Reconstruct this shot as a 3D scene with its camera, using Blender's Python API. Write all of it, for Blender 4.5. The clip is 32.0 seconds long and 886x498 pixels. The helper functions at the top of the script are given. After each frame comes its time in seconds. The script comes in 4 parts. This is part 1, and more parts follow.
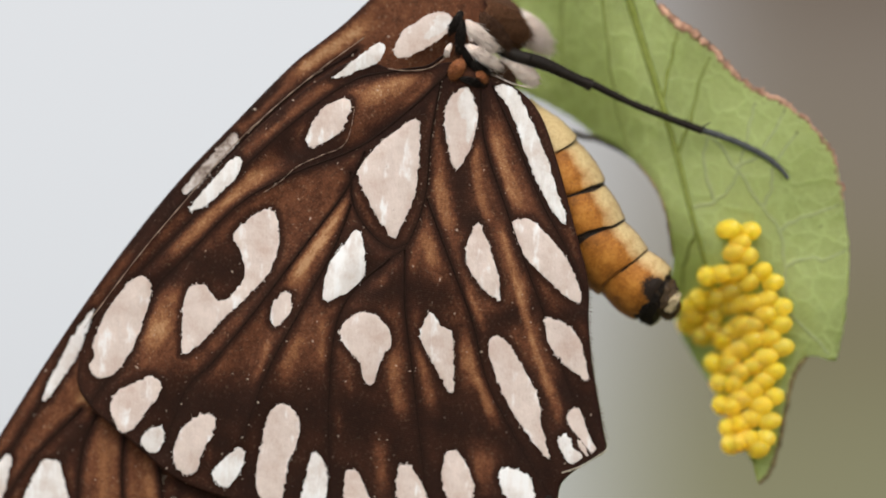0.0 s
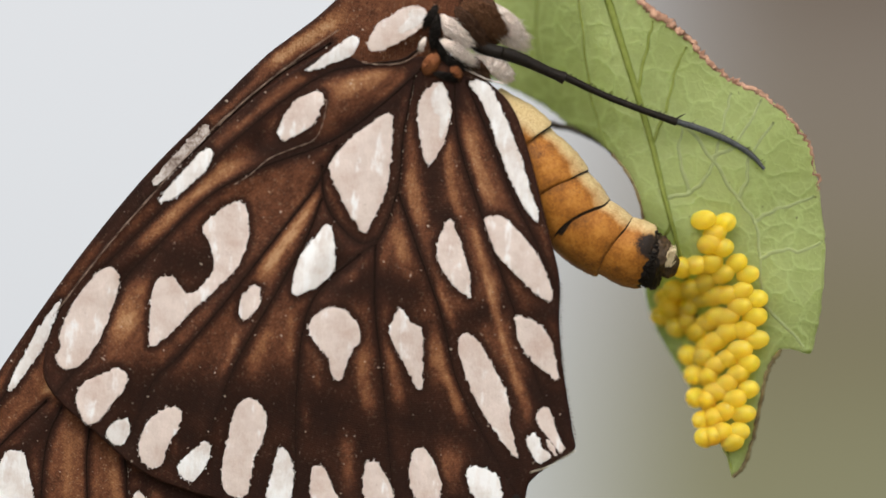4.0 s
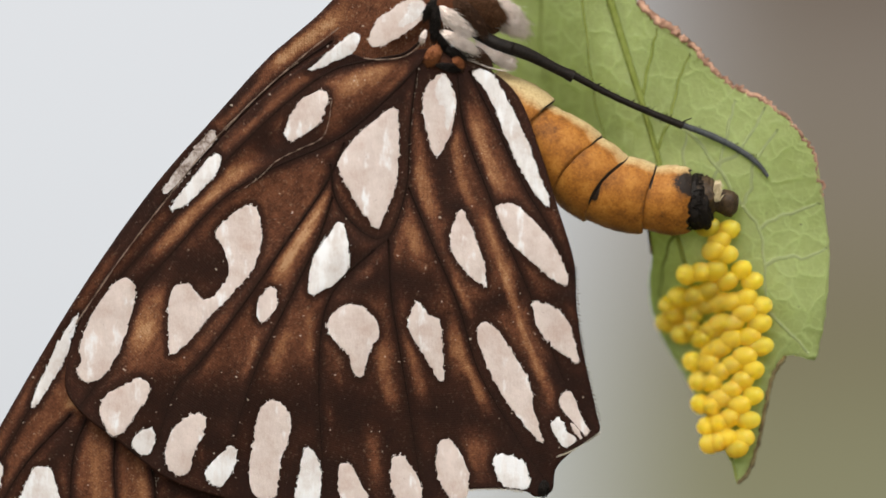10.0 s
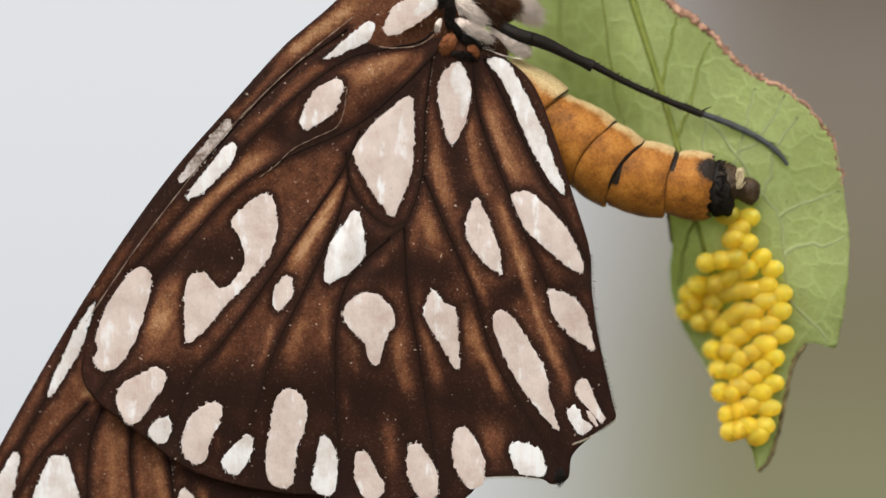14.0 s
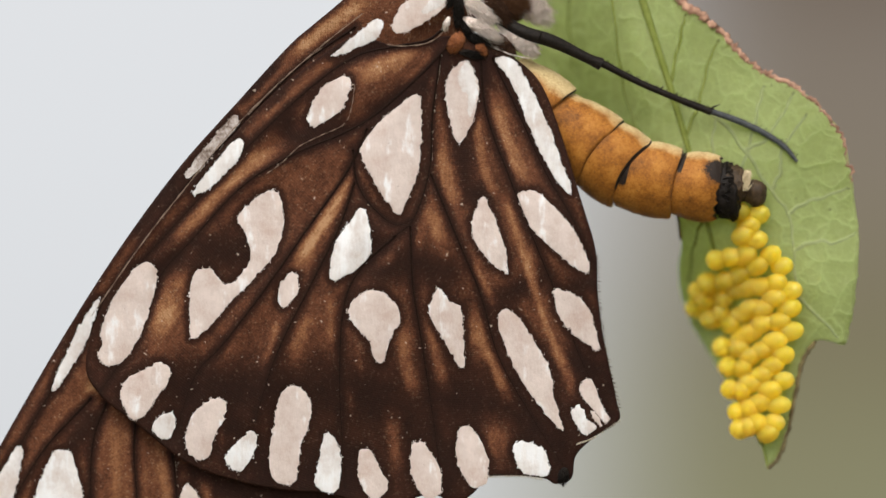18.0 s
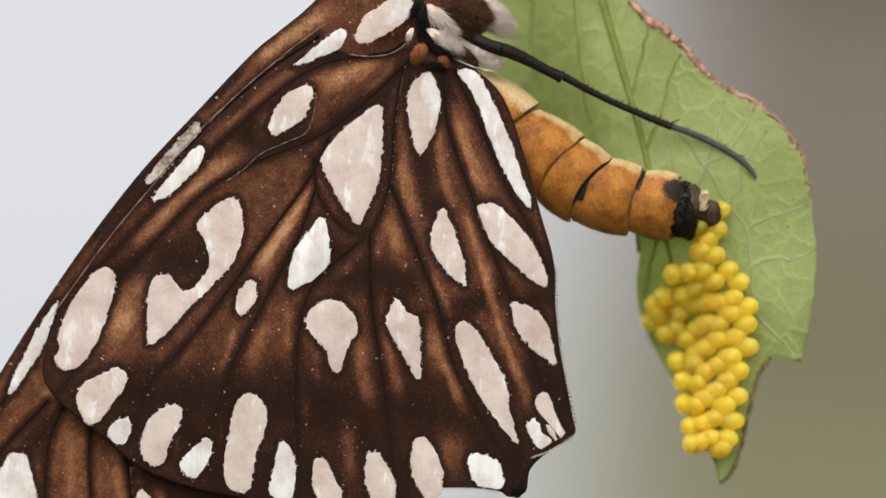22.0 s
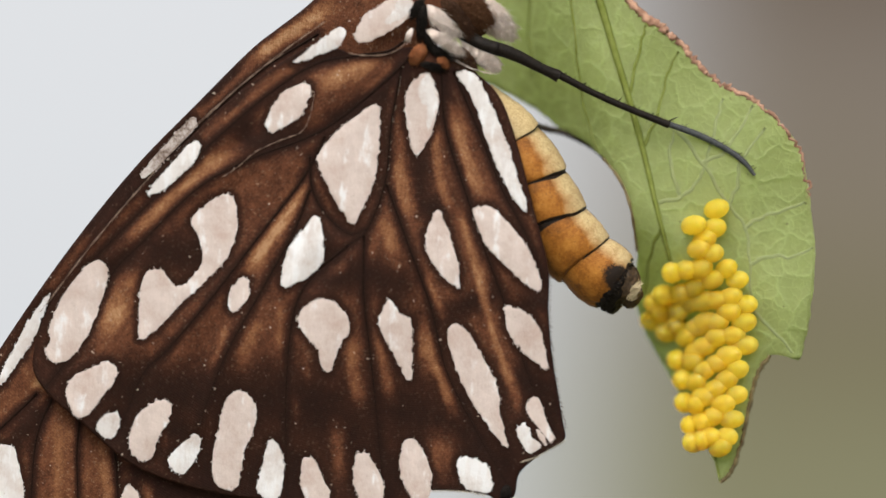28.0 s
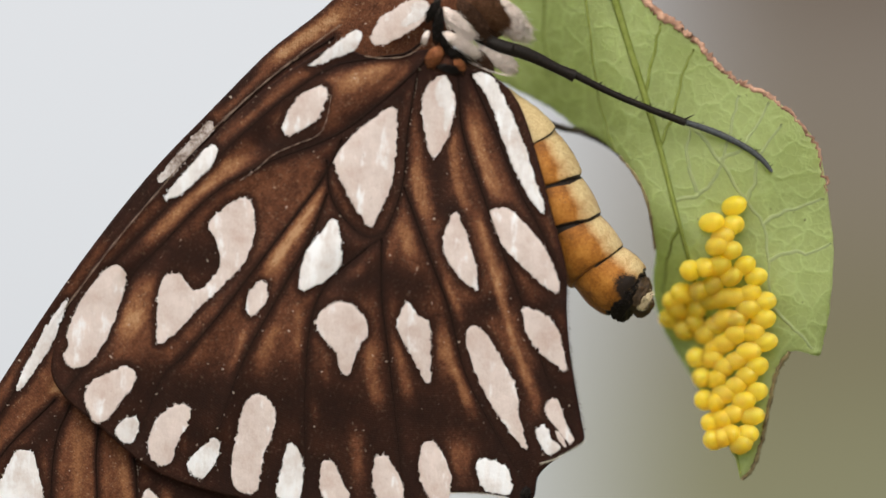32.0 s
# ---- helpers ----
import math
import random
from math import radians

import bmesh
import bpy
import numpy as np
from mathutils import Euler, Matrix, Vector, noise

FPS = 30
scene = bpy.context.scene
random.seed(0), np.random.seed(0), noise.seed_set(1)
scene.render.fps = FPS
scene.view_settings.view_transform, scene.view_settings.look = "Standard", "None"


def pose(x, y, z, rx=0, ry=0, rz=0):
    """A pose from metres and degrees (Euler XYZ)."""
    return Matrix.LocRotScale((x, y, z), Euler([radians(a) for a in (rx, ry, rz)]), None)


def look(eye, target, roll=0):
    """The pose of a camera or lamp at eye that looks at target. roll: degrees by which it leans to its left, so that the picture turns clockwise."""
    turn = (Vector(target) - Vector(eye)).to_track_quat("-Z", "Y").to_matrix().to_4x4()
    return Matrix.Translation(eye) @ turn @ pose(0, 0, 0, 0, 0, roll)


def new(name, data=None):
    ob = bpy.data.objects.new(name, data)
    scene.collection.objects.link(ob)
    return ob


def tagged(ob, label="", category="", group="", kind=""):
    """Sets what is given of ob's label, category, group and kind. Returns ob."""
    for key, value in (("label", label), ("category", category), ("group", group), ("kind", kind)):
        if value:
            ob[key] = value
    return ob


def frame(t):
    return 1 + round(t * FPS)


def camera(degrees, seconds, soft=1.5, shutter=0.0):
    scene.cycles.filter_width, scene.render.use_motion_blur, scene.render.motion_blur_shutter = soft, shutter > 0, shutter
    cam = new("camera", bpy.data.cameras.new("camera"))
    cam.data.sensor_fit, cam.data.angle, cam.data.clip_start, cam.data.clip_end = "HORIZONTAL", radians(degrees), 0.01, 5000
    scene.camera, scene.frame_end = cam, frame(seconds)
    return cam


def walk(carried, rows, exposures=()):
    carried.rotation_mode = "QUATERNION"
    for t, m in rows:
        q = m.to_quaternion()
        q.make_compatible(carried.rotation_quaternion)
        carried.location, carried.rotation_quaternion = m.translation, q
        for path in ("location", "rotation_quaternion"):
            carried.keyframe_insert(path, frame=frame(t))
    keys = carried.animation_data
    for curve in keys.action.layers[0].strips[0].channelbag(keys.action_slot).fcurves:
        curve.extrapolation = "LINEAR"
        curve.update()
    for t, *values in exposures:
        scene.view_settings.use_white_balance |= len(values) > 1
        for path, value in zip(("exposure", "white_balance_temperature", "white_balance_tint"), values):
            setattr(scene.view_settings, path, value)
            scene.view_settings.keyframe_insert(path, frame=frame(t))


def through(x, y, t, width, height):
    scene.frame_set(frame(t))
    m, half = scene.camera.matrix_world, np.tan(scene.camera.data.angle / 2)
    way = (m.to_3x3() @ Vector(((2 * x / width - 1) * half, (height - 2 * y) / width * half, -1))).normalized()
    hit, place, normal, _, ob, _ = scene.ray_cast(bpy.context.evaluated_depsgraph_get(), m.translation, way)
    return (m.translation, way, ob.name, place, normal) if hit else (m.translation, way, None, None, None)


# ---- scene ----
# The plan is drawn on a sheet of 1568 x 882 steps of 0.0255 mm; u runs right, v down, depth in mm away from the lens.
REACH = 0.254          # lens to the wing's plane
STEP = 2 * REACH * math.tan(radians(4.5)) / 1568
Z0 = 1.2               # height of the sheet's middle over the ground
HOME = Vector((0, 0, Z0))   # the butterfly's own origin


def at(u, v, depth=0.0):
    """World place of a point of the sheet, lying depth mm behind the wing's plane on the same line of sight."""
    f = (1 + depth / 1000 / REACH) * STEP
    return Vector(((u - 784) * f, depth / 1000, Z0 + (441 - v) * f))


def eye(x, z, back, roll):
    p = Vector((x / 1000, -REACH - back / 1000, Z0 + z / 1000))
    return look(p, p + Vector((0, 1, 0)), roll)


# ---- camera ----
cam = camera(9.0, 32.0, soft=1.55)
cam.data.dof.use_dof = True
cam.data.dof.focus_distance = REACH + 0.0008
cam.data.dof.aperture_fstop = 14
walk(cam, [
    (0, eye(0.134, 0.809, 1.61, 0.05)),
    (0.5, eye(0.895, 0.325, 0.36, -0.35)),
    (1, eye(0.476, 0.129, 1.21, -0.01)),
    (1.5, eye(1.205, 0.379, 0.99, 0.68)),
    (2, eye(1.358, 0.435, 0.94, 0.16)),
    (2.5, eye(1.313, 0.450, 1.32, 0.33)),
    (3, eye(1.341, 0.394, 0.14, 0.31)),
    (3.5, eye(1.338, 0.346, -0.51, 0.29)),
    (5.5, eye(1.633, 0.541, -0.20, 0.76)),
    (6, eye(1.370, 0.714, -0.35, 0.29)),
    (6.5, eye(0.265, 0.321, -0.21, -0.35)),
    (7, eye(1.495, 0.680, 0.62, 0.60)),
    (7.5, eye(0.961, 0.573, -0.50, -0.07)),
    (8, eye(1.110, 0.529, -0.46, 0.43)),
    (8.5, eye(1.385, 0.755, -0.62, 0.38)),
    (9, eye(0.782, 0.469, 0.19, 0.09)),
    (9.5, eye(1.521, 0.724, -0.60, 0.60)),
    (10, eye(1.158, 0.681, 0.01, 0.25)),
    (10.5, eye(1.532, 0.685, 0.69, 0.80)),
    (11, eye(2.313, 0.944, 0.20, 1.13)),
    (11.5, eye(1.678, 0.696, 0.13, 0.79)),
    (12, eye(2.104, 0.712, 0.54, 1.14)),
    (12.5, eye(2.138, 0.709, 0.08, 1.24)),
    (13, eye(0.683, 0.378, -0.41, -0.17)),
    (13.5, eye(0.181, 0.117, -0.55, -0.26)),
    (14, eye(0.230, 0.182, 0.32, 0.07)),
    (14.5, eye(-0.085, 0.108, -0.02, -0.26)),
    (16.5, eye(0.165, 0.027, 0.11, 0.14)),
    (17, eye(-0.818, -0.242, -0.14, -0.80)),
    (17.5, eye(-0.273, 0.017, -0.06, 0.09)),
    (18, eye(-0.195, 0.078, 0.24, -0.05)),
    (18.5, eye(-0.556, -0.146, 0.14, -0.48)),
    (19, eye(-0.007, 0.006, 0.09, -0.02)),
    (19.5, eye(0.640, 0.221, 0.05, 0.39)),
    (20, eye(0.711, 0.272, 0.51, 0.39)),
    (20.5, eye(0.881, 0.270, 0.39, 0.77)),
    (21, eye(1.557, 0.397, 0.51, 1.10)),
    (21.5, eye(1.108, 0.222, 0.27, 0.60)),
    (22, eye(1.737, 0.483, 0.38, 1.29)),
    (22.5, eye(1.114, 0.397, 0.55, 0.60)),
    (23, eye(0.969, 0.364, 0.38, 0.68)),
    (23.5, eye(1.395, 0.549, 0.63, 1.09)),
    (24, eye(1.303, 0.547, 0.48, 0.78)),
    (24.5, eye(2.244, 0.780, 0.52, 1.64)),
    (25, eye(1.731, 0.764, 0.75, 1.40)),
    (25.5, eye(2.091, 0.574, 0.24, 1.67)),
    (27.5, eye(1.472, 0.582, -0.19, 0.94)),
    (28, eye(1.838, 0.464, -0.45, 0.95)),
    (28.5, eye(1.013, 0.362, -0.23, 0.34)),
    (29, eye(1.860, 0.628, -0.10, 1.12)),
    (29.5, eye(0.880, 0.298, -0.89, 0.15)),
    (30, eye(0.799, 0.378, -0.57, 0.32)),
    (30.5, eye(1.265, 0.493, -0.73, 0.77)),
    (31, eye(0.638, 0.304, -0.56, 0.27)),
    (31.5, eye(1.039, 0.475, -0.45, 0.50)),
    (32, eye(1.013, 0.494, -0.54, 0.18)),
])

# ---- light ----
scene.view_settings.exposure = 0.66
world = bpy.data.worlds.new("sky")
scene.world = world
world.use_nodes = True
wn, wl = world.node_tree.nodes, world.node_tree.links
sky = wn.new("ShaderNodeTexSky")
sky.sky_type = "NISHITA"
sky.sun_disc = False
sky.sun_elevation, sky.sun_rotation = radians(52), radians(194)
sky.dust_density, sky.air_density = 3.0, 1.0
cloud = wn.new("ShaderNodeHueSaturation")      # overcast: the blue is veiled
cloud.inputs["Saturation"].default_value = 0.10
wl.new(sky.outputs["Color"], cloud.inputs["Color"])
wl.new(cloud.outputs["Color"], wn["Background"].inputs["Color"])
wn["Background"].inputs["Strength"].default_value = 0.12
sun = new("sun", bpy.data.lights.new("sun", "SUN"))
sun.data.energy, sun.data.angle, sun.data.color = 1.46, radians(55), (1.0, 0.90, 0.77)
sun.matrix_world = look((-0.4, -1.6, Z0 + 2.1), (0, 0, Z0))


# ---- materials ----
class Nodes:
    """Small helper round one node material."""

    def __init__(self, name):
        self.mat = bpy.data.materials.new(name)
        self.mat.use_nodes = True
        self.n, self.l = self.mat.node_tree.nodes, self.mat.node_tree.links
        self.bsdf, self.out = self.n["Principled BSDF"], self.n["Material Output"]
        self.co = self.add("ShaderNodeTexCoord").outputs["Object"]

    def add(self, kind, **values):
        node = self.n.new(kind)
        for k, v in values.items():
            node.inputs[k.replace("_", " ")].default_value = v
        return node

    def noise(self, per_mm, detail=4.0, rough=0.6, stretch=(1, 1, 1)):
        m = self.add("ShaderNodeMapping", Scale=tuple(1000 * per_mm * s for s in stretch))
        self.l.new(self.co, m.inputs["Vector"])
        t = self.add("ShaderNodeTexNoise", Scale=1.0, Detail=detail, Roughness=rough)
        self.l.new(m.outputs["Vector"], t.inputs["Vector"])
        return t.outputs["Fac"]

    def cells(self, per_mm, feature="DISTANCE_TO_EDGE", stretch=(1, 1, 1)):
        m = self.add("ShaderNodeMapping", Scale=tuple(1000 * per_mm * s for s in stretch))
        self.l.new(self.co, m.inputs["Vector"])
        t = self.add("ShaderNodeTexVoronoi", Scale=1.0)
        t.feature = feature
        self.l.new(m.outputs["Vector"], t.inputs["Vector"])
        return t.outputs["Distance"]

    def torn_cells(self, per_mm, amount):
        """Like cells, but with wandering borders."""
        m = self.add("ShaderNodeMapping", Scale=(1000 * per_mm,) * 3)
        self.l.new(self.co, m.inputs["Vector"])
        w = self.add("ShaderNodeTexNoise", Scale=1.3, Detail=3.0)
        self.l.new(m.outputs["Vector"], w.inputs["Vector"])
        v = self.n.new("ShaderNodeVectorMath")
        v.operation = "MULTIPLY_ADD"
        self.l.new(w.outputs["Color"], v.inputs[0])
        v.inputs[1].default_value = (amount,) * 3
        self.l.new(m.outputs["Vector"], v.inputs[2])
        t = self.add("ShaderNodeTexVoronoi", Scale=1.0)
        t.feature = "DISTANCE_TO_EDGE"
        self.l.new(v.outputs[0], t.inputs["Vector"])
        return t.outputs["Distance"]

    def ramp(self, fac, *stops):
        r = self.add("ShaderNodeValToRGB")
        e = r.color_ramp.elements
        while len(e) < len(stops):
            e.new(0.5)
        for k, (p, c) in zip(e, stops):
            k.position = p
            k.color = (*c, 1) if len(c) == 3 else c
        self.l.new(fac, r.inputs["Fac"])
        return r.outputs["Color"]

    def mix(self, fac, a, b, how="MIX"):
        m = self.n.new("ShaderNodeMix")
        m.data_type, m.blend_type = "RGBA", how
        for s, v in ((m.inputs[0], fac), (m.inputs[6], a), (m.inputs[7], b)):
            if isinstance(v, (int, float)):
                s.default_value = v
            elif isinstance(v, tuple):
                s.default_value = (*v, 1)
            else:
                self.l.new(v, s)
        return m.outputs[2]

    def math(self, op, a, b=0.0):
        m = self.n.new("ShaderNodeMath")
        m.operation = op
        for s, v in zip(m.inputs, (a, b)):
            if isinstance(v, (int, float)):
                s.default_value = v
            else:
                self.l.new(v, s)
        return m.outputs[0]

    def attr(self, name):
        a = self.n.new("ShaderNodeAttribute")
        a.attribute_name = name
        return a.outputs["Fac"]

    def bump(self, height, strength=0.5, mm=0.02):
        b = self.add("ShaderNodeBump", Strength=strength, Distance=mm / 1000)
        self.l.new(height, b.inputs["Height"])
        self.l.new(b.outputs["Normal"], self.bsdf.inputs["Normal"])
        return b.outputs["Normal"]

    def done(self, colour, rough=0.6, through=0.0, sheen=0.0, spec=0.5, glow_colour=None):
        if isinstance(colour, tuple):
            self.bsdf.inputs["Base Color"].default_value = (*colour, 1)
        else:
            self.l.new(colour, self.bsdf.inputs["Base Color"])
        if isinstance(rough, float):
            self.bsdf.inputs["Roughness"].default_value = rough
        else:
            self.l.new(rough, self.bsdf.inputs["Roughness"])
        self.bsdf.inputs["Sheen Weight"].default_value = sheen
        self.bsdf.inputs["Specular IOR Level"].default_value = spec
        if through:
            tr = self.n.new("ShaderNodeBsdfTranslucent")
            mx = self.add("ShaderNodeMixShader", Fac=through)
            src = glow_colour if glow_colour is not None else colour
            if isinstance(src, tuple):
                tr.inputs["Color"].default_value = (*src, 1)
            else:
                self.l.new(src, tr.inputs["Color"])
            self.l.new(self.bsdf.outputs[0], mx.inputs[1])
            self.l.new(tr.outputs[0], mx.inputs[2])
            self.l.new(mx.outputs[0], self.out.inputs["Surface"])
        return self.mat


def wing_membrane():
    m = Nodes("wing membrane")
    light = m.attr("light")
    grain = m.noise(10, 4, 0.8)
    blot = m.noise(1.5, 5, 0.65)
    # round the wing's root: rows of scales in arcs, fibres along the rays
    off = m.n.new("ShaderNodeVectorMath")
    off.operation = "SUBTRACT"
    m.l.new(m.co, off.inputs[0])
    off.inputs[1].default_value = at(800, 60) - HOME
    far = m.n.new("ShaderNodeVectorMath")
    far.operation = "LENGTH"
    m.l.new(off.outputs[0], far.inputs[0])
    axes = m.n.new("ShaderNodeSeparateXYZ")
    m.l.new(off.outputs[0], axes.inputs[0])
    turn = m.math("ARCTAN2", axes.outputs["X"], m.math("MULTIPLY", axes.outputs["Z"], -1.0))
    polar = m.n.new("ShaderNodeCombineXYZ")
    m.l.new(m.math("MULTIPLY", turn, 60.0), polar.inputs["X"])
    m.l.new(m.math("MULTIPLY", far.outputs["Value"], 1400.0), polar.inputs["Y"])
    fibre_tex = m.add("ShaderNodeTexNoise", Scale=1.0, Detail=4.0, Roughness=0.7)
    m.l.new(polar.outputs[0], fibre_tex.inputs["Vector"])
    fibre = m.math("SUBTRACT", fibre_tex.outputs["Fac"], 0.5)
    wob = m.math("MULTIPLY", m.noise(0.9, 3, 0.5), 6.0)
    rows = m.math("SINE", m.math("ADD", m.math("MULTIPLY", far.outputs["Value"], 2 * math.pi / 0.000105), wob))
    fac = m.math("ADD", light, m.math("MULTIPLY", m.math("SUBTRACT", grain, 0.5), m.math("ADD", 0.22, m.math("MULTIPLY", light, 1.2))))
    fac = m.math("ADD", fac, m.math("MULTIPLY", m.math("SUBTRACT", blot, 0.5), m.math("ADD", 0.16, m.math("MULTIPLY", light, 0.7))))
    fac = m.math("ADD", fac, m.math("MULTIPLY", fibre, m.math("ADD", 0.06, m.math("MULTIPLY", light, 0.7))))
    fac = m.math("ADD", fac, m.math("MULTIPLY", rows, m.math("MULTIPLY", light, 0.05)))
    col = m.ramp(fac, (0.0, (0.0140, 0.0050, 0.0030)), (0.2, (0.033, 0.0110, 0.0058)), (0.42, (0.106, 0.0385, 0.0180)), (0.7, (0.225, 0.100, 0.044)), (1.0, (0.39, 0.22, 0.115)))
    flecks = m.ramp(m.noise(7.5, 4, 0.75), (0.58, (0, 0, 0)), (0.67, (1, 1, 1)))
    col = m.mix(m.math("MULTIPLY", flecks, m.math("ADD", 0.02, m.math("MULTIPLY", light, 0.6))), col, (0.50, 0.36, 0.23))
    stray = m.ramp(m.noise(4.2, 2, 0.5), (0.725, (0, 0, 0)), (0.75, (1, 1, 1)))      # single pale scales come to rest on the brown
    col = m.mix(m.math("MULTIPLY", stray, 0.6), col, (0.55, 0.45, 0.37))
    m.bump(m.math("ADD", m.math("ADD", grain, m.math("MULTIPLY", fibre, 0.8)), m.math("MULTIPLY", rows, 0.15)), 0.5, 0.03)
    return m.done(col, 0.6, through=0.05, sheen=0.0, spec=0.10)


def costal_sheen():
    """Greyish sheen of the wing's front edge, painted as pale grains over the brown."""
    m = Nodes("painted costal sheen")
    thick = m.math("ADD", m.math("MULTIPLY", m.noise(0.7, 3, 0.5), 0.65), m.math("MULTIPLY", m.noise(8, 3, 0.7), 0.35))
    col = m.ramp(thick, (0.37, (0.10, 0.062, 0.042)), (0.47, (0.40, 0.34, 0.31)), (0.58, (0.60, 0.56, 0.545)))
    m.bump(m.noise(9, 4, 0.7), 0.5, 0.03)
    return m.done(col, 0.55, spec=0.3)


def spot_scales(name, base, silver):
    m = Nodes(name)
    grain = m.noise(12, 4, 0.75, (1, 1, 0.5))
    wide = m.noise(0.8, 4, 0.6)
    folds = m.noise(0.9, 3, 0.6, (2.2, 1, 0.6))
    col = m.ramp(m.math("ADD", m.math("MULTIPLY", grain, 0.25), m.math("MULTIPLY", wide, 0.75)),
                 (0.36, (base[0] * 0.86, base[1] * 0.78, base[2] * 0.74)), (0.5, base), (0.62, tuple(min(0.8, c * 1.12) for c in base)))
    # glints on the scales are painted: blotches of whiter colour along the folds
    painted_glint = m.ramp(m.math("ADD", m.math("MULTIPLY", folds, 0.6), m.math("MULTIPLY", wide, 0.4)), (0.50 if silver < 0.4 else 0.55, (0, 0, 0)), (0.60 if silver < 0.4 else 0.65, (1, 1, 1)))
    col = m.mix(m.math("MULTIPLY", painted_glint, 0.85), col, (0.76, 0.77, 0.79))
    pits = m.ramp(m.noise(5, 3, 0.6), (0.25, (1, 1, 1)), (0.30, (0, 0, 0)))
    col = m.mix(m.math("MULTIPLY", pits, 0.5), col, (0.25, 0.17, 0.13))
    m.bump(m.math("ADD", m.math("MULTIPLY", folds, 1.0), m.math("ADD", m.noise(2.5, 4, 0.6), m.math("MULTIPLY", grain, 0.12))), 0.4, 0.10)
    rough = m.ramp(wide, (0.42, (0.55, 0.55, 0.55)), (0.60, (silver, silver, silver)))
    return m.done(col, rough, through=0.06, spec=0.6)


def plain(name, dark, pale, per_mm=6, rough=0.5, bump=0.4, through=0.0, sheen=0.0, spec=0.5):
    m = Nodes(name)
    g = m.noise(per_mm, 5, 0.65)
    m.bump(g, bump, 0.03)
    return m.done(m.ramp(g, (0.33, dark), (0.68, pale)), rough, through=through, sheen=sheen, spec=spec)


def abdomen_skin():
    m = Nodes("abdomen skin")
    fine = m.noise(8, 6, 0.8)
    wide = m.noise(1.3, 4, 0.6)
    ochre = m.ramp(m.math("ADD", m.math("MULTIPLY", fine, 0.5), m.math("MULTIPLY", wide, 0.5)),
                   (0.34, (0.11, 0.036, 0.005)), (0.5, (0.30, 0.112, 0.014)), (0.66, (0.46, 0.20, 0.036)))
    cream = m.ramp(fine, (0.3, (0.36, 0.25, 0.10)), (0.65, (0.60, 0.47, 0.26)))
    soft = m.math("ADD", m.attr("cream"), m.math("MULTIPLY", m.math("SUBTRACT", wide, 0.5), 1.1))
    col = m.mix(m.ramp(soft, (0.25, (0, 0, 0)), (0.9, (1, 1, 1))), ochre, cream)
    soot = m.math("ADD", m.attr("soot"), m.math("MULTIPLY", m.math("SUBTRACT", fine, 0.5), 1.1))
    col = m.mix(m.ramp(soot, (0.42, (0, 0, 0)), (0.62, (1, 1, 1))), col, (0.014, 0.008, 0.005))
    specks = m.ramp(m.noise(11, 2, 0.4), (0.30, (1, 1, 1)), (0.36, (0, 0, 0)))
    col = m.mix(m.math("MULTIPLY", specks, 0.5), col, (0.11, 0.055, 0.02))
    m.bump(m.math("ADD", fine, m.math("MULTIPLY", m.cells(7), 0.5)), 0.6, 0.03)
    return m.done(col, 0.55, sheen=0.05, spec=0.2)


def leaf_blade():
    m = Nodes("leaf blade")
    wide = m.noise(0.25, 5, 0.6)
    net = m.torn_cells(0.72, 0.9)
    fine = m.torn_cells(2.2, 0.8)
    col = m.ramp(wide, (0.3, (0.39, 0.445, 0.20)), (0.5, (0.45, 0.51, 0.25)), (0.72, (0.51, 0.565, 0.295)))
    lines = m.ramp(net, (0.0, (1, 1, 1)), (0.09, (0, 0, 0)))
    small = m.ramp(fine, (0.0, (1, 1, 1)), (0.12, (0, 0, 0)))
    col = m.mix(m.math("MULTIPLY", lines, 0.5), col, (0.56, 0.64, 0.34))
    col = m.mix(m.math("MULTIPLY", small, 0.34), col, (0.54, 0.61, 0.32))
    dots = m.ramp(m.noise(4.5, 1, 0.3), (0.19, (1, 1, 1)), (0.22, (0, 0, 0)))
    col = m.mix(m.math("MULTIPLY", dots, 0.7), col, (0.07, 0.06, 0.02))
    pucker = m.ramp(net, (0.0, (1, 1, 1)), (0.35, (0, 0, 0)))
    hgt = m.math("ADD", m.math("ADD", pucker, m.math("MULTIPLY", lines, 0.5)), m.math("ADD", m.math("MULTIPLY", small, 0.3), m.math("MULTIPLY", m.noise(3), 0.5)))
    m.bump(hgt, 0.42, 0.12)
    return m.done(col, 0.6, through=0.6, spec=0.2, glow_colour=m.mix(1.0, col, (1.27, 1.3, 0.8), "MULTIPLY"))


def egg_shell():
    m = Nodes("egg shell")
    g = m.noise(1.2, 3, 0.5)
    col = m.ramp(g, (0.3, (0.86, 0.64, 0.06)), (0.7, (0.89, 0.70, 0.11)))
    info = m.n.new("ShaderNodeObjectInfo")
    col = m.mix(m.math("MULTIPLY", info.outputs["Random"], 0.5), col, (0.89, 0.72, 0.17))
    m.bump(m.noise(5, 3, 0.5), 0.15, 0.03)
    b = m.bsdf.inputs
    b["Subsurface Weight"].default_value = 1.0
    b["Subsurface Radius"].default_value = (1.0, 0.8, 0.25)
    b["Subsurface Scale"].default_value = 0.0016
    b["Coat Weight"].default_value = 0.25
    b["Coat Roughness"].default_value = 0.2
    return m.done(col, 0.4, spec=0.35, through=0.6, glow_colour=(1.0, 0.85, 0.20))


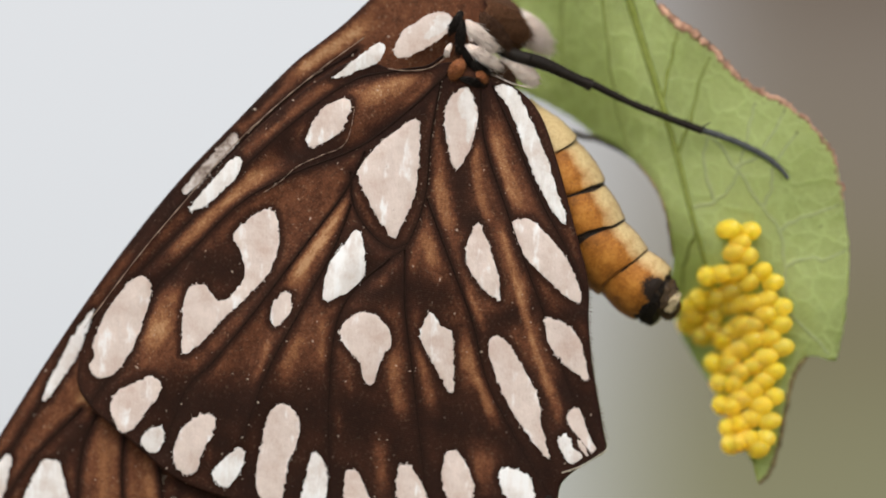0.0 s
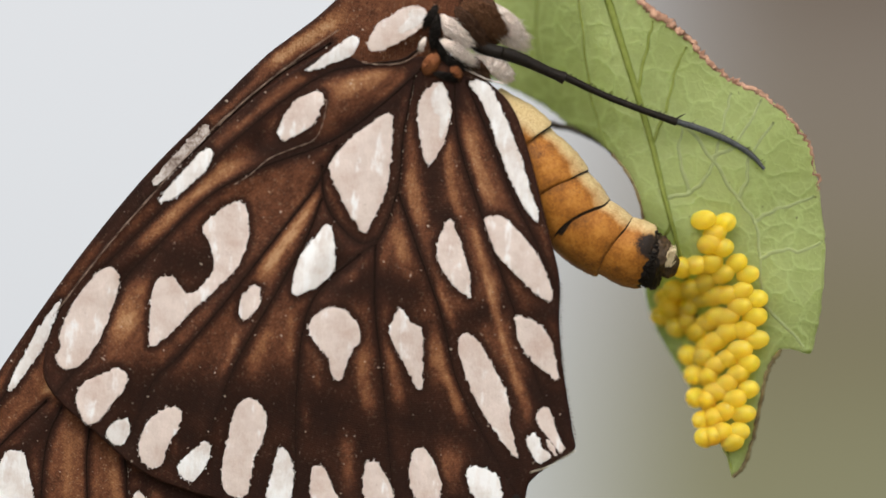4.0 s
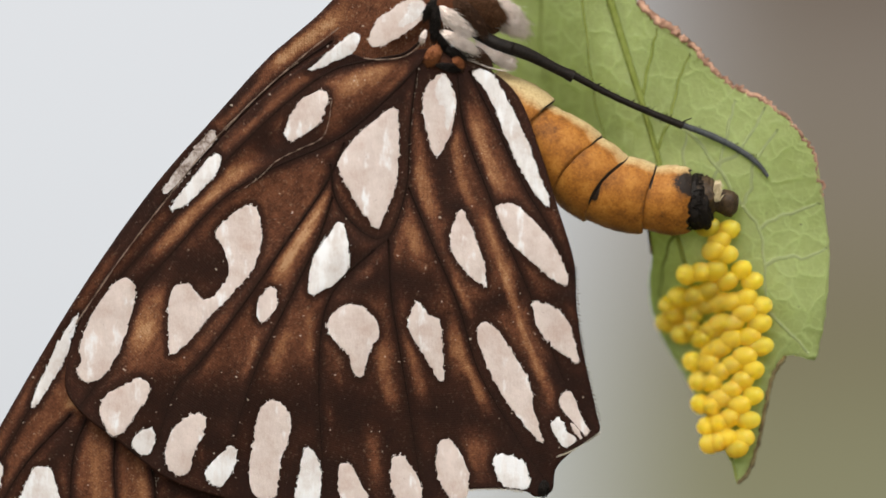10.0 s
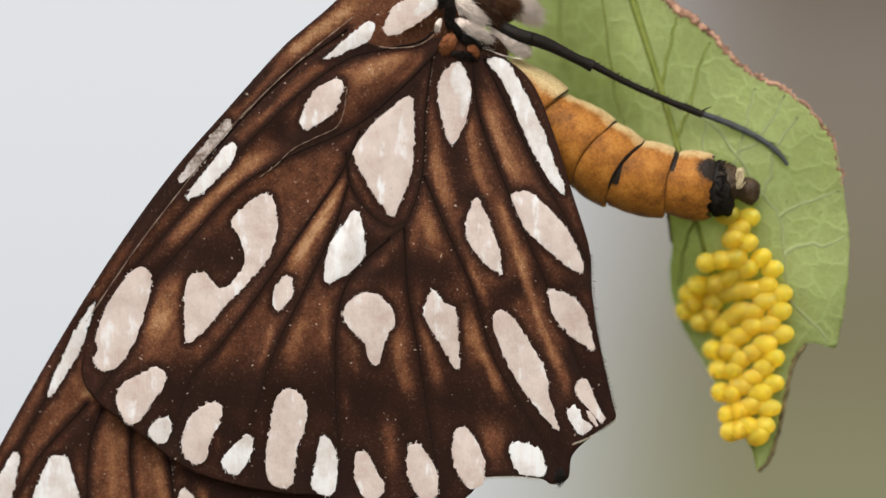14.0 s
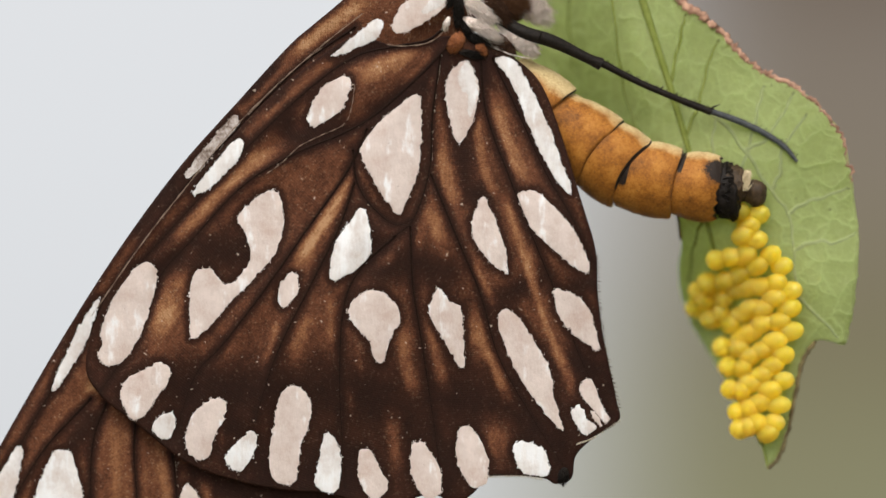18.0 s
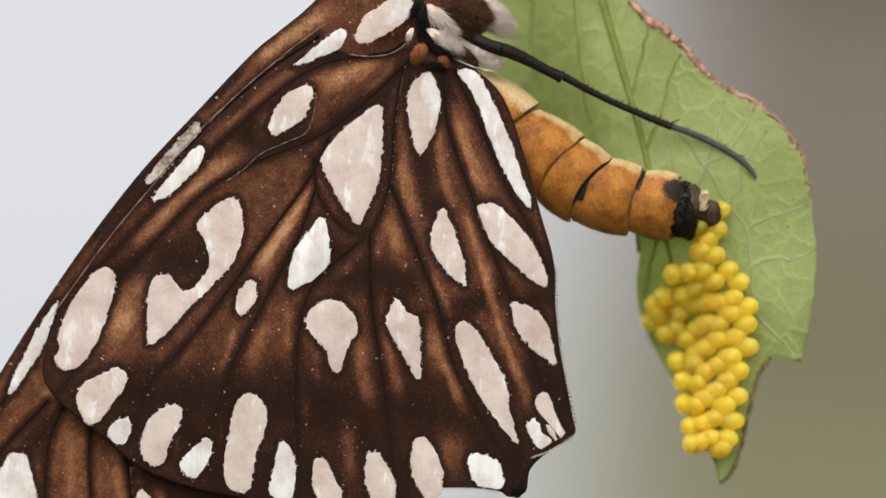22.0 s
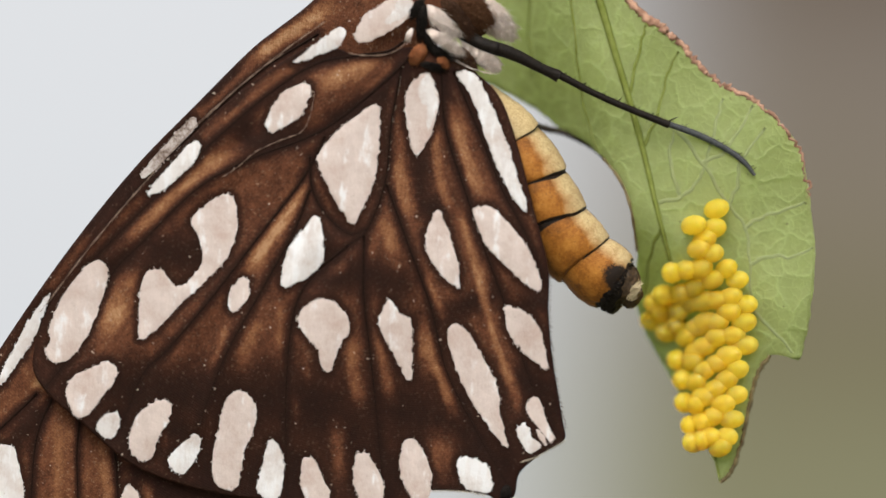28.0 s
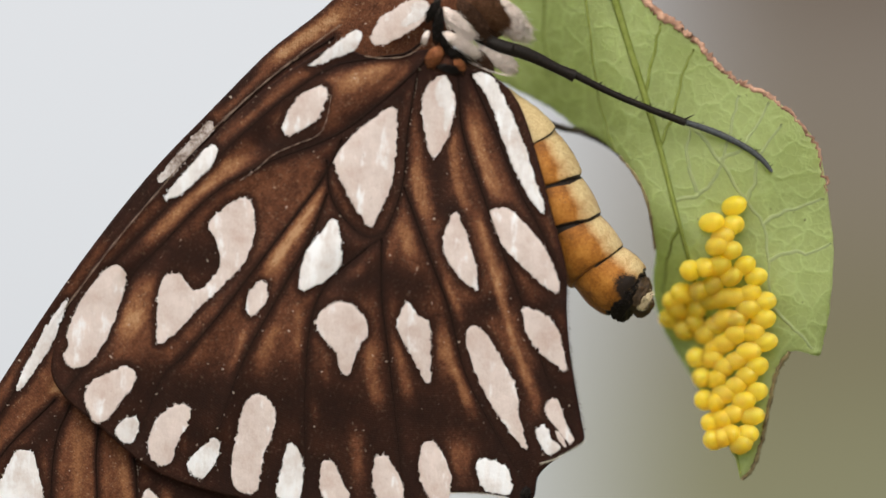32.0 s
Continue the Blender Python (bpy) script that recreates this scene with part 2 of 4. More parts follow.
def distance_veil():
    """Out-of-focus distance: pale sky running into drab foliage."""
    m = Nodes("distance")
    m.mat.node_tree.nodes.remove(m.bsdf)
    sep = m.n.new("ShaderNodeSeparateXYZ")
    m.l.new(m.co, sep.inputs[0])
    soft = m.noise(0.004, 2, 0.4)
    warp = m.math("MULTIPLY", m.math("SUBTRACT", soft, 0.5), 0.10)
    x = m.math("ADD", sep.outputs["X"], warp)
    z = m.math("ADD", sep.outputs["Z"], m.math("MULTIPLY", warp, 0.8))
    across = m.math("MULTIPLY_ADD", m.math("SUBTRACT", x, m.math("MULTIPLY", z, 0.1)), 1.0)
    across.node.inputs[1].default_value, across.node.inputs[2].default_value = 1 / 0.44, 0.5
    up = m.math("MULTIPLY_ADD", z, 1.0)
    up.node.inputs[1].default_value, up.node.inputs[2].default_value = 1 / 0.25, 0.5
    sky_c = m.ramp(up, (0.0, (0.66, 0.67, 0.69)), (0.5, (0.73, 0.75, 0.775)), (1.0, (0.75, 0.765, 0.79)))
    drab = m.ramp(up, (0.0, (0.26, 0.255, 0.15)), (0.30, (0.23, 0.215, 0.13)), (0.52, (0.13, 0.09, 0.05)), (0.68, (0.32, 0.285, 0.235)), (0.80, (0.28, 0.245, 0.20)), (1.0, (0.13, 0.095, 0.075)))
    for soft_ramp in (sky_c, drab):
        soft_ramp.node.color_ramp.interpolation = "B_SPLINE"
    olive = m.ramp(across, (0.57, (0, 0, 0)), (0.73, (1, 1, 1)))
    # a dim brown clump high up
    off = m.math("ADD", m.math("POWER", m.math("MULTIPLY", m.math("SUBTRACT", across, 0.82), 11.0), 2.0), m.math("POWER", m.math("MULTIPLY", m.math("SUBTRACT", up, 1.02), 5.5), 2.0))
    clump = m.ramp(off, (0.0, (1, 1, 1)), (0.35, (0.6, 0.6, 0.6)), (1.0, (0, 0, 0)))
    drab = m.mix(m.math("MULTIPLY", clump, 0.8), drab, (0.14, 0.10, 0.082))
    col = m.mix(olive, sky_c, drab)
    em = m.add("ShaderNodeEmission", Strength=0.635)
    m.l.new(col, em.inputs["Color"])
    m.l.new(em.outputs[0], m.out.inputs["Surface"])
    return m.mat


MEMBRANE = wing_membrane()
COSTAL_SHEEN = costal_sheen()
PINK = spot_scales("rosy spot scales", (0.572, 0.484, 0.447), 0.40)
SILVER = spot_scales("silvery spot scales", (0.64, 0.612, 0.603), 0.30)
VEIN = plain("wing vein", (0.006, 0.003, 0.002), (0.018, 0.008, 0.0048), 10, 0.6, spec=0.06)
FRINGE = plain("pale wing fringe", (0.35, 0.30, 0.22), (0.62, 0.56, 0.45), 9, 0.7)
SKIN = abdomen_skin()
BLACK = plain("black horn", (0.004, 0.0034, 0.003), (0.019, 0.014, 0.011), 9, 0.55, 0.8, spec=0.14)
SLATE = plain("slate horn", (0.03, 0.033, 0.037), (0.085, 0.092, 0.098), 9, 0.6, 0.8, spec=0.25)
RUST = plain("rusty scales", (0.16, 0.045, 0.012), (0.36, 0.12, 0.03), 8, 0.6)
FUR = plain("pale fur", (0.86, 0.72, 0.64), (0.97, 0.89, 0.84), 12, 0.7, sheen=0.2, through=0.08)
BROWNFUR = plain("reddish brown fur", (0.07, 0.030, 0.014), (0.22, 0.11, 0.06), 12, 0.8, spec=0.1)
FURDARK = plain("brown fur", (0.025, 0.013, 0.008), (0.11, 0.055, 0.032), 12, 0.8, spec=0.1)
CREAM = plain("cream tuft", (0.45, 0.36, 0.2), (0.72, 0.62, 0.42), 9, 0.7)
BLADE = leaf_blade()
RIB = plain("leaf rib", (0.42, 0.485, 0.22), (0.49, 0.555, 0.265), 3, 0.55, 0.2, through=0.45, spec=0.2)
MIDRIB_SKIN = plain("midrib skin", (0.19, 0.235, 0.04), (0.28, 0.33, 0.085), 2, 0.55, 0.2, through=0.25, spec=0.2)
RIM = plain("reddish leaf margin", (0.16, 0.07, 0.04), (0.52, 0.31, 0.21), 2.5, 0.8, 0.9)
SCAR = plain("dried leaf edge", (0.07, 0.05, 0.02), (0.24, 0.19, 0.08), 3, 0.75, 0.8)
CHAR = plain("dark brown horn of the leg", (0.014, 0.011, 0.009), (0.05, 0.036, 0.026), 3, 0.8, 0.8)
COSTA = plain("pale brown ridge", (0.12, 0.075, 0.05), (0.30, 0.21, 0.15), 5, 0.6)
SHELL = egg_shell()
VEIL = distance_veil()


# ---- mesh helpers ----
def mesh_from(name, verts, faces, material, smooth=True):
    me = bpy.data.meshes.new(name)
    me.from_pydata([tuple(v) for v in verts], [], [tuple(int(i) for i in f) for f in faces])
    me.materials.append(material)
    if smooth:
        me.polygons.foreach_set("use_smooth", [True] * len(me.polygons))
    me.update()
    return me


def part(name, me, parent, label=""):
    ob = new(name, me)
    ob.parent = parent
    return tagged(ob, label)


def curve_through(points, per=10, closed=False):
    """Catmull-Rom curve through a few points, as an array."""
    p = np.array(points, float)
    n = len(p)
    if closed:
        q = np.vstack([p[-1], p, p[0], p[1]])
    else:
        q = np.vstack([2 * p[0] - p[1], p, 2 * p[-1] - p[-2]])
    out = []
    for i in range(1, len(q) - 2):
        a, b, c, d = q[i - 1], q[i], q[i + 1], q[i + 2]
        for k in range(per):
            t = k / per
            out.append(0.5 * (2 * b + (c - a) * t + (2 * a - 5 * b + 4 * c - d) * t * t + (3 * b - a - 3 * c + d) * t ** 3))
    if not closed:
        out.append(p[-1])
    return np.array(out)


def inside(poly, pts):
    x, y = pts[:, 0], pts[:, 1]
    hit = np.zeros(len(pts), bool)
    for (x0, y0), (x1, y1) in zip(poly, np.roll(poly, -1, 0)):
        if y0 != y1:
            hit ^= ((y0 > y) != (y1 > y)) & (x < (x1 - x0) * (y - y0) / (y1 - y0) + x0)
    return hit


def nearest(line, pts, closed=False):
    """Distance from pts to a polyline, and the nearest places on it."""
    best = np.full(len(pts), 1e9)
    spot = np.zeros((len(pts), 2))
    ends = np.roll(line, -1, 0) if closed else line[1:]
    for a, b in zip(line, ends):
        d = b - a
        t = np.clip(((pts - a) @ d) / max(d @ d, 1e-9), 0, 1)
        q = a + t[:, None] * d
        r = np.hypot(*(pts - q).T)
        m = r < best
        best[m], spot[m] = r[m], q[m]
    return best, spot


def sheet(outline, step):
    """Even quads that fill an outline, their border snapped on to it: points, faces, and which points are border."""
    lo, hi = outline.min(0) - step, outline.max(0) + step
    nx, ny = int((hi[0] - lo[0]) / step) + 2, int((hi[1] - lo[1]) / step) + 2
    gx, gy = np.meshgrid(lo[0] + step * np.arange(nx), lo[1] + step * np.arange(ny))
    pts = np.c_[gx.ravel(), gy.ravel()]
    mid = (pts.reshape(ny, nx, 2)[:-1, :-1] + step / 2).reshape(-1, 2)
    keep = np.nonzero(inside(outline, mid))[0]
    r, c = keep // (nx - 1), keep % (nx - 1)
    i = r * nx + c
    faces = np.c_[i, i + nx, i + nx + 1, i + 1]
    used, inv = np.unique(faces, return_inverse=True)
    faces = inv.reshape(-1, 4)
    pts = pts[used]
    border = np.bincount(faces.ravel(), minlength=len(pts)) < 4
    _, q = nearest(outline, pts[border], True)
    pts[border] = q
    return pts, faces, border


def solid(name, pts, faces, border, depth, thick, material):
    """A sheet with a back and a rim; depth: mm behind the wing's plane at every point."""
    n = len(pts)
    front = [at(u, v, d) for (u, v), d in zip(pts, depth)]
    back = [at(u, v, d + thick) for (u, v), d in zip(pts, depth)]
    f = [tuple(q) for q in faces] + [tuple(n + k for k in reversed(q)) for q in faces]
    count = {}
    for q in faces:
        for a, b in zip(q, np.roll(q, -1)):
            count[(int(a), int(b))] = 1
    for a, b in list(count):
        if (b, a) not in count:
            f.append((b, a, n + a, n + b))
    return mesh_from(name, [p - HOME for p in front + back], f, material)


def tube(line, radii, material, name="tube", sides=8, squash=1.0):
    """A round bar along world places, its radius changing on the way (metres), with closed rounded ends."""
    line = [Vector(p) for p in line]
    verts, faces = [], []
    n = len(line)
    for i, p in enumerate(line):
        d = (line[min(i + 1, n - 1)] - line[max(i - 1, 0)]).normalized()
        side = d.cross(Vector((0, 1, 0)))
        side = side.normalized() if side.length > 1e-6 else Vector((1, 0, 0))
        up = side.cross(d)
        for k in range(sides):
            a = 2 * math.pi * k / sides
            verts.append(p + (side * math.cos(a) + up * math.sin(a) * squash) * radii[i])
    for i in range(n - 1):
        for k in range(sides):
            a, b = i * sides + k, i * sides + (k + 1) % sides
            faces.append((a, b, b + sides, a + sides))
    faces.append(tuple(range(sides)))
    faces.append(tuple(range((n - 1) * sides, n * sides))[::-1])
    return mesh_from(name, verts, faces, material)


def tuft(name, roots, ways, length, thick, material, seed, spread=0.35):
    """Many hairs as slim three-sided spikes, one mesh. roots and ways are Vectors, metres."""
    rng = np.random.RandomState(seed)
    verts, faces = [], []
    for p, w in zip(roots, ways):
        w = (w + Vector(rng.normal(0, spread, 3))).normalized()
        ln = length * rng.uniform(0.55, 1.15)
        side = w.orthogonal().normalized()
        other = w.cross(side)
        bend = Vector(rng.normal(0, 0.12, 3)) * ln
        i = len(verts)
        for f, rad in ((0, 1), (0.5, 0.75)):
            for k in range(3):
                a = 2.0944 * k
                verts.append(p + w * ln * f + bend * f * f + (side * math.cos(a) + other * math.sin(a)) * thick * rad)
        verts.append(p + w * ln + bend)
        for k in range(3):
            j = (k + 1) % 3
            faces += [(i + k, i + j, i + 3 + j, i + 3 + k), (i + 3 + k, i + 3 + j, i + 6)]
    return mesh_from(name, verts, faces, material)


def smooth01(a, b, x):
    t = np.clip((x - a) / (b - a), 0, 1)
    return t * t * (3 - 2 * t)



# ---- distance ----
veil_me = mesh_from("backdrop", [(-1.3, 0, -1.2), (1.3, 0, -1.2), (1.3, 0, 0.9), (-1.3, 0, 0.9)], [(0, 1, 2, 3)], VEIL, False)
veil = tagged(new("backdrop", veil_me), "pale sky and drab out-of-focus foliage far behind", "backdrop", kind="structure")
veil.location = (0, 2.5, Z0)

ground_mat = Nodes("dull ground")
tufts = ground_mat.noise(0.02, 5, 0.7)
ground_mat.bump(tufts, 0.6, 20)
ground_me = mesh_from("ground", [(-300, -300, 0), (300, -300, 0), (300, 300, 0), (-300, 300, 0)], [(0, 1, 2, 3)],
                      ground_mat.done(ground_mat.ramp(tufts, (0.3, (0.05, 0.055, 0.025)), (0.7, (0.13, 0.12, 0.06))), 0.9), False)
tagged(new("ground", ground_me), "dull grassy ground far below the leaf", "ground", kind="structure")

# ---- leaf ----
LEAF_EDGE = [(838, -60), (1000, -130), (1130, -120), (1172, -22), (1234, 28), (1268, 52), (1304, 93), (1342, 124), (1392, 147), (1440, 183), (1484, 240), (1502, 330),
             (1513, 420), (1507, 520), (1496, 580), (1488, 608), (1462, 602), (1437, 601), (1414, 634), (1402, 690), (1386, 765), (1370, 808), (1351, 828),
             (1346, 800), (1330, 772), (1290, 700), (1262, 648), (1236, 606), (1206, 548), (1192, 480), (1198, 420), (1186, 345),
             (1166, 296), (1136, 258), (1100, 228), (1057, 206), (1016, 176), (980, 156), (940, 136), (890, 112), (850, 60)]
MIDRIB = curve_through([(1095, -125), (1122, -30), (1150, 60), (1185, 170), (1208, 250), (1228, 330), (1255, 430), (1290, 560), (1322, 690), (1350, 818)], 8)


# line along which the blade folds back; above the eggs it is the midrib
FOLD = curve_through([(1095, -125), (1122, -30), (1150, 60), (1185, 170), (1208, 250), (1232, 330), (1300, 400), (1372, 462), (1398, 540), (1394, 620), (1380, 700), (1362, 790), (1354, 830)], 8)


def leaf_depth(pts):
    """The half beyond the midrib falls away from the lens; slight waves elsewhere."""
    d, q = nearest(FOLD, pts)
    left = pts[:, 0] < q[:, 0]
    fall = np.where(left, 3.9 * smooth01(10, 200, d), 0.0)
    wave = 0.22 * np.sin(pts[:, 1] * 0.021 + pts[:, 0] * 0.009) + 0.12 * np.sin(pts[:, 0] * 0.034 - pts[:, 1] * 0.012)
    lift = np.where(left, 0, 0.0012 * d)
    return 2.5 + fall + 0.6 * wave * smooth01(0, 60, d) - lift


def on_leaf(u, v, lift=0.0):
    return at(u, v, float(leaf_depth(np.array([[u, v]], float))[0]) - lift)


def leaf():
    base = new("leaf")
    base.location = HOME
    edge = curve_through(LEAF_EDGE, 8, True)
    rng = np.random.RandomState(4)
    edge += rng.normal(0, 0.9, edge.shape)
    pts, faces, border = sheet(edge, 6.0)
    part("blade", solid("blade", pts, faces, border, leaf_depth(pts), 0.16, BLADE), base)
    radii = np.linspace(0.00020, 0.00006, len(MIDRIB))
    part("midrib", tube([on_leaf(u, v, 0.0) - HOME for u, v in MIDRIB], radii, MIDRIB_SKIN, "midrib", 8), base, "raised pale green midrib")
    pale = ([(1200, 180), (1262, 205), (1310, 262), (1358, 335), (1388, 375), (1398, 440), (1402, 520)],
            [(1388, 375), (1420, 356), (1455, 345), (1492, 330)], [(1398, 440), (1440, 425), (1470, 428), (1508, 410)], [(1402, 520), (1440, 556), (1478, 596)],
            [(1228, 335), (1272, 325), (1300, 300), (1318, 262), (1335, 190), (1345, 150)], [(1272, 325), (1254, 255), (1262, 205)],
            [(1358, 335), (1374, 300), (1378, 262), (1420, 200)], [(1310, 262), (1352, 240), (1400, 160)])
    dark = ([(1205, 240), (1230, 180), (1247, 110), (1264, 68)], [(1178, 150), (1198, 60), (1208, 22)],
            [(1068, -100), (1085, 60), (1102, 170), (1128, 250)], [(1240, 380), (1222, 430), (1212, 500)], [(1010, -80), (1000, 20), (1010, 120)])
    for lines, skin, thick in ((pale, RIB, 0.00011), (dark, MIDRIB_SKIN, 0.00010)):
        for way in lines:
            line = curve_through(way, 10)
            line = line + np.c_[np.sin(np.arange(len(line)) * 0.9), np.cos(np.arange(len(line)) * 0.7)] * 1.2
            part("side_vein", tube([on_leaf(u, v, -0.01) - HOME for u, v in line], np.linspace(thick, thick * 0.6, len(line)), skin, "side_vein", 10, 0.3), base)
    rim = curve_through(LEAF_EDGE[3:12], 16)
    rad = 0.00008 + 0.00013 * rng.rand(len(rim))
    rad *= np.linspace(1.15, 0.35, len(rim))
    rim = rim + rng.normal(0, 2.2, rim.shape)
    part("margin", tube([on_leaf(u, v, -0.02) - HOME for u, v in rim], rad, RIM, "margin", 7, 0.6), base, "dry reddish-brown crinkled margin")
    low = curve_through(LEAF_EDGE[17:23], 14)
    part("scarred_edge", tube([on_leaf(u + rng.normal(0, 1), v, -0.02) - HOME for u, v in low], 0.00007 + 0.00006 * rng.rand(len(low)), SCAR, "scarred_edge", 7), base, "brown dried edge near the tip")
    far = curve_through(LEAF_EDGE[30:34], 10)
    part("far_edge", tube([on_leaf(u, v, -0.02) - HOME for u, v in far], 0.00006 + 0.00005 * rng.rand(len(far)), SCAR, "far_edge", 7), base, "brown edge of the notched far half")
    return tagged(base, "green hanging leaf with veins, reddish crinkled margin and notched tip", "leaf")


leaf()


# ---- eggs ----
def egg_mesh():
    """A ribbed barrel, its long axis along local x, with a blunt outer end."""
    verts, faces = [], []
    rings, sides = 12, 20
    for i in range(rings + 1):
        a = math.pi * i / rings
        x = -math.cos(a) * 0.00068
        r = 0.00042 * math.sin(a) ** 0.82
        r *= 1 + 0.07 * math.cos(a)
        for k in range(sides):
            b = 2 * math.pi * k / sides
            rr = r * (1 + 0.010 * math.cos(10 * b))
            verts.append((x, rr * math.cos(b), rr * math.sin(b)))
    for i in range(rings):
        for k in range(sides):
            a, b = i * sides + k, i * sides + (k + 1) % sides
            faces.append((a, b, b + sides, a + sides))
    return mesh_from("egg", verts, faces, SHELL)


EGG = egg_mesh()
egg_dice = random.Random(5)


def egg(u, v, lift=0.0):
    """An egg standing on the leaf; on the far half of the blade they lean the other way."""
    ob = new("egg", EGG)
    rim = 1240 + 0.22 * max(0, v - 540)       # where the far half begins
    lean = min(1.0, max(0.0, (rim + 52 - u) / 60))
    s = egg_dice.uniform(1.0, 1.09) + 0.14 * lean
    way = egg_dice.uniform(-64, -50) * (1 - lean) + egg_dice.uniform(-142, -122) * lean
    ob.matrix_world = Matrix.Translation(on_leaf(u, v, 0.38 + 0.3 * lean + lift)) @ pose(0, 0, 0, egg_dice.uniform(0, 360), egg_dice.uniform(-20, -4) * (1 - lean), way) @ Matrix.Diagonal((s, s, s, 1))
    return tagged(ob, "glossy yellow butterfly egg stuck upright on the leaf", "egg", "clustered eggs on the leaf")


def egg_row(v, *places):
    for i in range(0, len(places), 2):
        egg(places[i], v + places[i + 1], 0.1 * (i == 0))


def egg_cluster():
    egg_row(360, 1298, 13)
    egg_row(390, 1335, -12, 1318, 8)
    egg_row(420, 1332, 2, 1308, -5)
    egg_row(450, 1357, -1, 1310, 0, 1285, 3, 1260, 8)
    egg_row(480, 1377, -11, 1333, -11, 1300, 4, 1275, 15)
    egg_row(510, 1393, 2, 1365, -11, 1340, -5, 1320, -3, 1295, 2, 1246, -12, 1232, 2)
    egg_row(540, 1390, 4, 1363, -15, 1343, 4, 1321, 4, 1306, 15, 1271, -12, 1268, 12, 1241, -12, 1226, 3)
    egg_row(570, 1393, 14, 1371, -3, 1341, 2, 1286, 2, 1251, -7)
    egg_row(600, 1364, 2, 1321, -13, 1306, -3, 1299, 14, 1271, 12)
    egg_row(630, 1379, -3, 1343, -13, 1321, 0)
    egg_row(660, 1379, 12, 1361, -15, 1341, 2, 1306, -10, 1281, -13)
    egg_row(690, 1356, -1, 1321, -13, 1306, 2, 1286, -3)
    egg_row(720, 1371, -5, 1336, -8, 1317, 2, 1297, 7)
    egg_row(750, 1362, -3, 1332, -3, 1317, 4, 1302, 7)
    egg_row(780, 1352, -15)


egg_cluster()
LATE_EGG = egg(1338, 344)     # the one laid in the clip


# ---- butterfly: wings ----
FLY = new("butterfly")
FLY.location = HOME
HIND_EDGE = [(800, 62), (755, 66), (690, 78), (625, 62), (560, 95), (450, 185), (370, 275), (300, 348), (215, 455), (166, 545), (140, 640), (165, 695), (230, 747),
             (322, 818), (420, 852), (500, 866), (556, 870), (600, 880), (655, 892), (700, 890), (728, 878), (756, 874), (796, 888), (828, 870), (850, 844), (905, 842), (952, 846),
             (972, 856), (1000, 846), (1008, 806), (1040, 774), (1084, 744), (1080, 706), (1058, 600), (1048, 520), (1044, 440), (1018, 350), (985, 240),
             (950, 150), (905, 104), (850, 84)]
FORE_EDGE = [(850, -40), (770, -110), (680, -80), (594, 0), (546, 40), (500, 80), (408, 180), (306, 294), (202, 434), (104, 586), (-5, 772), (-90, 930), (-120, 1040), (40, 1090),
             (260, 1075), (470, 1010), (640, 900), (700, 700), (760, 300), (830, 60)]
HIND_VEINS = [[(775, 50), (745, 70), (690, 80), (620, 97), (540, 152), (440, 245), (340, 350), (225, 475)],
              [(782, 82), (730, 135), (655, 200), (600, 232), (510, 270), (420, 325), (330, 420), (270, 490), (225, 600), (165, 690)],
              [(640, 225), (605, 300), (535, 400), (450, 520), (380, 610), (335, 660), (300, 760)],
              [(770, 95), (756, 200), (750, 300), (722, 385), (690, 415), (630, 470)],
              [(615, 262), (622, 320), (650, 365), (690, 395), (722, 385)],
              [(618, 320), (590, 400), (540, 500), (480, 620), (440, 740)],
              [(690, 415), (630, 470), (598, 540), (590, 680), (600, 860)],
              [(716, 398), (720, 500), (735, 600), (750, 700), (772, 860)],
              [(752, 305), (795, 410), (840, 520), (872, 630), (930, 735), (990, 830)],
              [(840, 90), (852, 200), (895, 320), (938, 430), (985, 545), (1020, 640), (1070, 735)],
              [(862, 100), (905, 190), (955, 300), (1000, 380), (1044, 470)]]
FORE_VEINS = [[(620, 45), (520, 115), (400, 235), (290, 360), (180, 520), (60, 720), (-30, 880)],
              [(230, 720), (225, 800), (230, 900), (220, 1050)], [(150, 700), (60, 800), (-20, 940)], [(290, 780), (300, 870), (310, 1050)],
              [(180, 700), (150, 800), (150, 1050)]]
# pale brown streaks between the veins: spine, half-width, strength
STREAKS = {"hind": [], "fore": []}


def streak(wing, width, strength, *spine):
    STREAKS[wing].append((np.array(spine, float), width, strength))


SHADES = {"hind": [], "fore": []}


def shade(wing, width, *spine):
    """A dark stretch of the wing's pattern."""
    SHADES[wing].append((np.array(spine, float), width))


shade("hind", 26, (812, 270), (806, 330), (846, 342))
shade("hind", 24, (490, 180), (508, 240), (590, 225))
shade("hind", 44, (360, 440), (415, 440))
shade("hind", 20, (300, 455), (270, 470))
shade("hind", 34, (640, 415), (660, 470), (710, 465), (775, 480))
shade("hind", 20, (830, 545), (905, 512), (945, 492))
shade("hind", 22, (1010, 505), (1040, 500))
shade("hind", 38, (300, 680), (400, 690), (470, 690))
shade("hind", 50, (560, 690), (640, 700), (700, 745))
shade("hind", 40, (790, 700), (850, 725), (925, 765))
shade("hind", 24, (1000, 640), (1040, 650), (1066, 690))
shade("hind", 26, (450, 800), (455, 850))
shade("hind", 16, (540, 800), (530, 860))
shade("hind", 20, (610, 800), (608, 860))
shade("hind", 20, (780, 800), (782, 860))
shade("hind", 34, (980, 790), (985, 850))
shade("hind", 20, (765, 110), (705, 165), (660, 195))
shade("hind", 26, (400, 750), (310, 780))
shade("hind", 26, (805, 0), (784, 34), (740, 56), (690, 66), (655, 72))
shade("hind", 16, (675, 60), (672, 30), (700, -10))
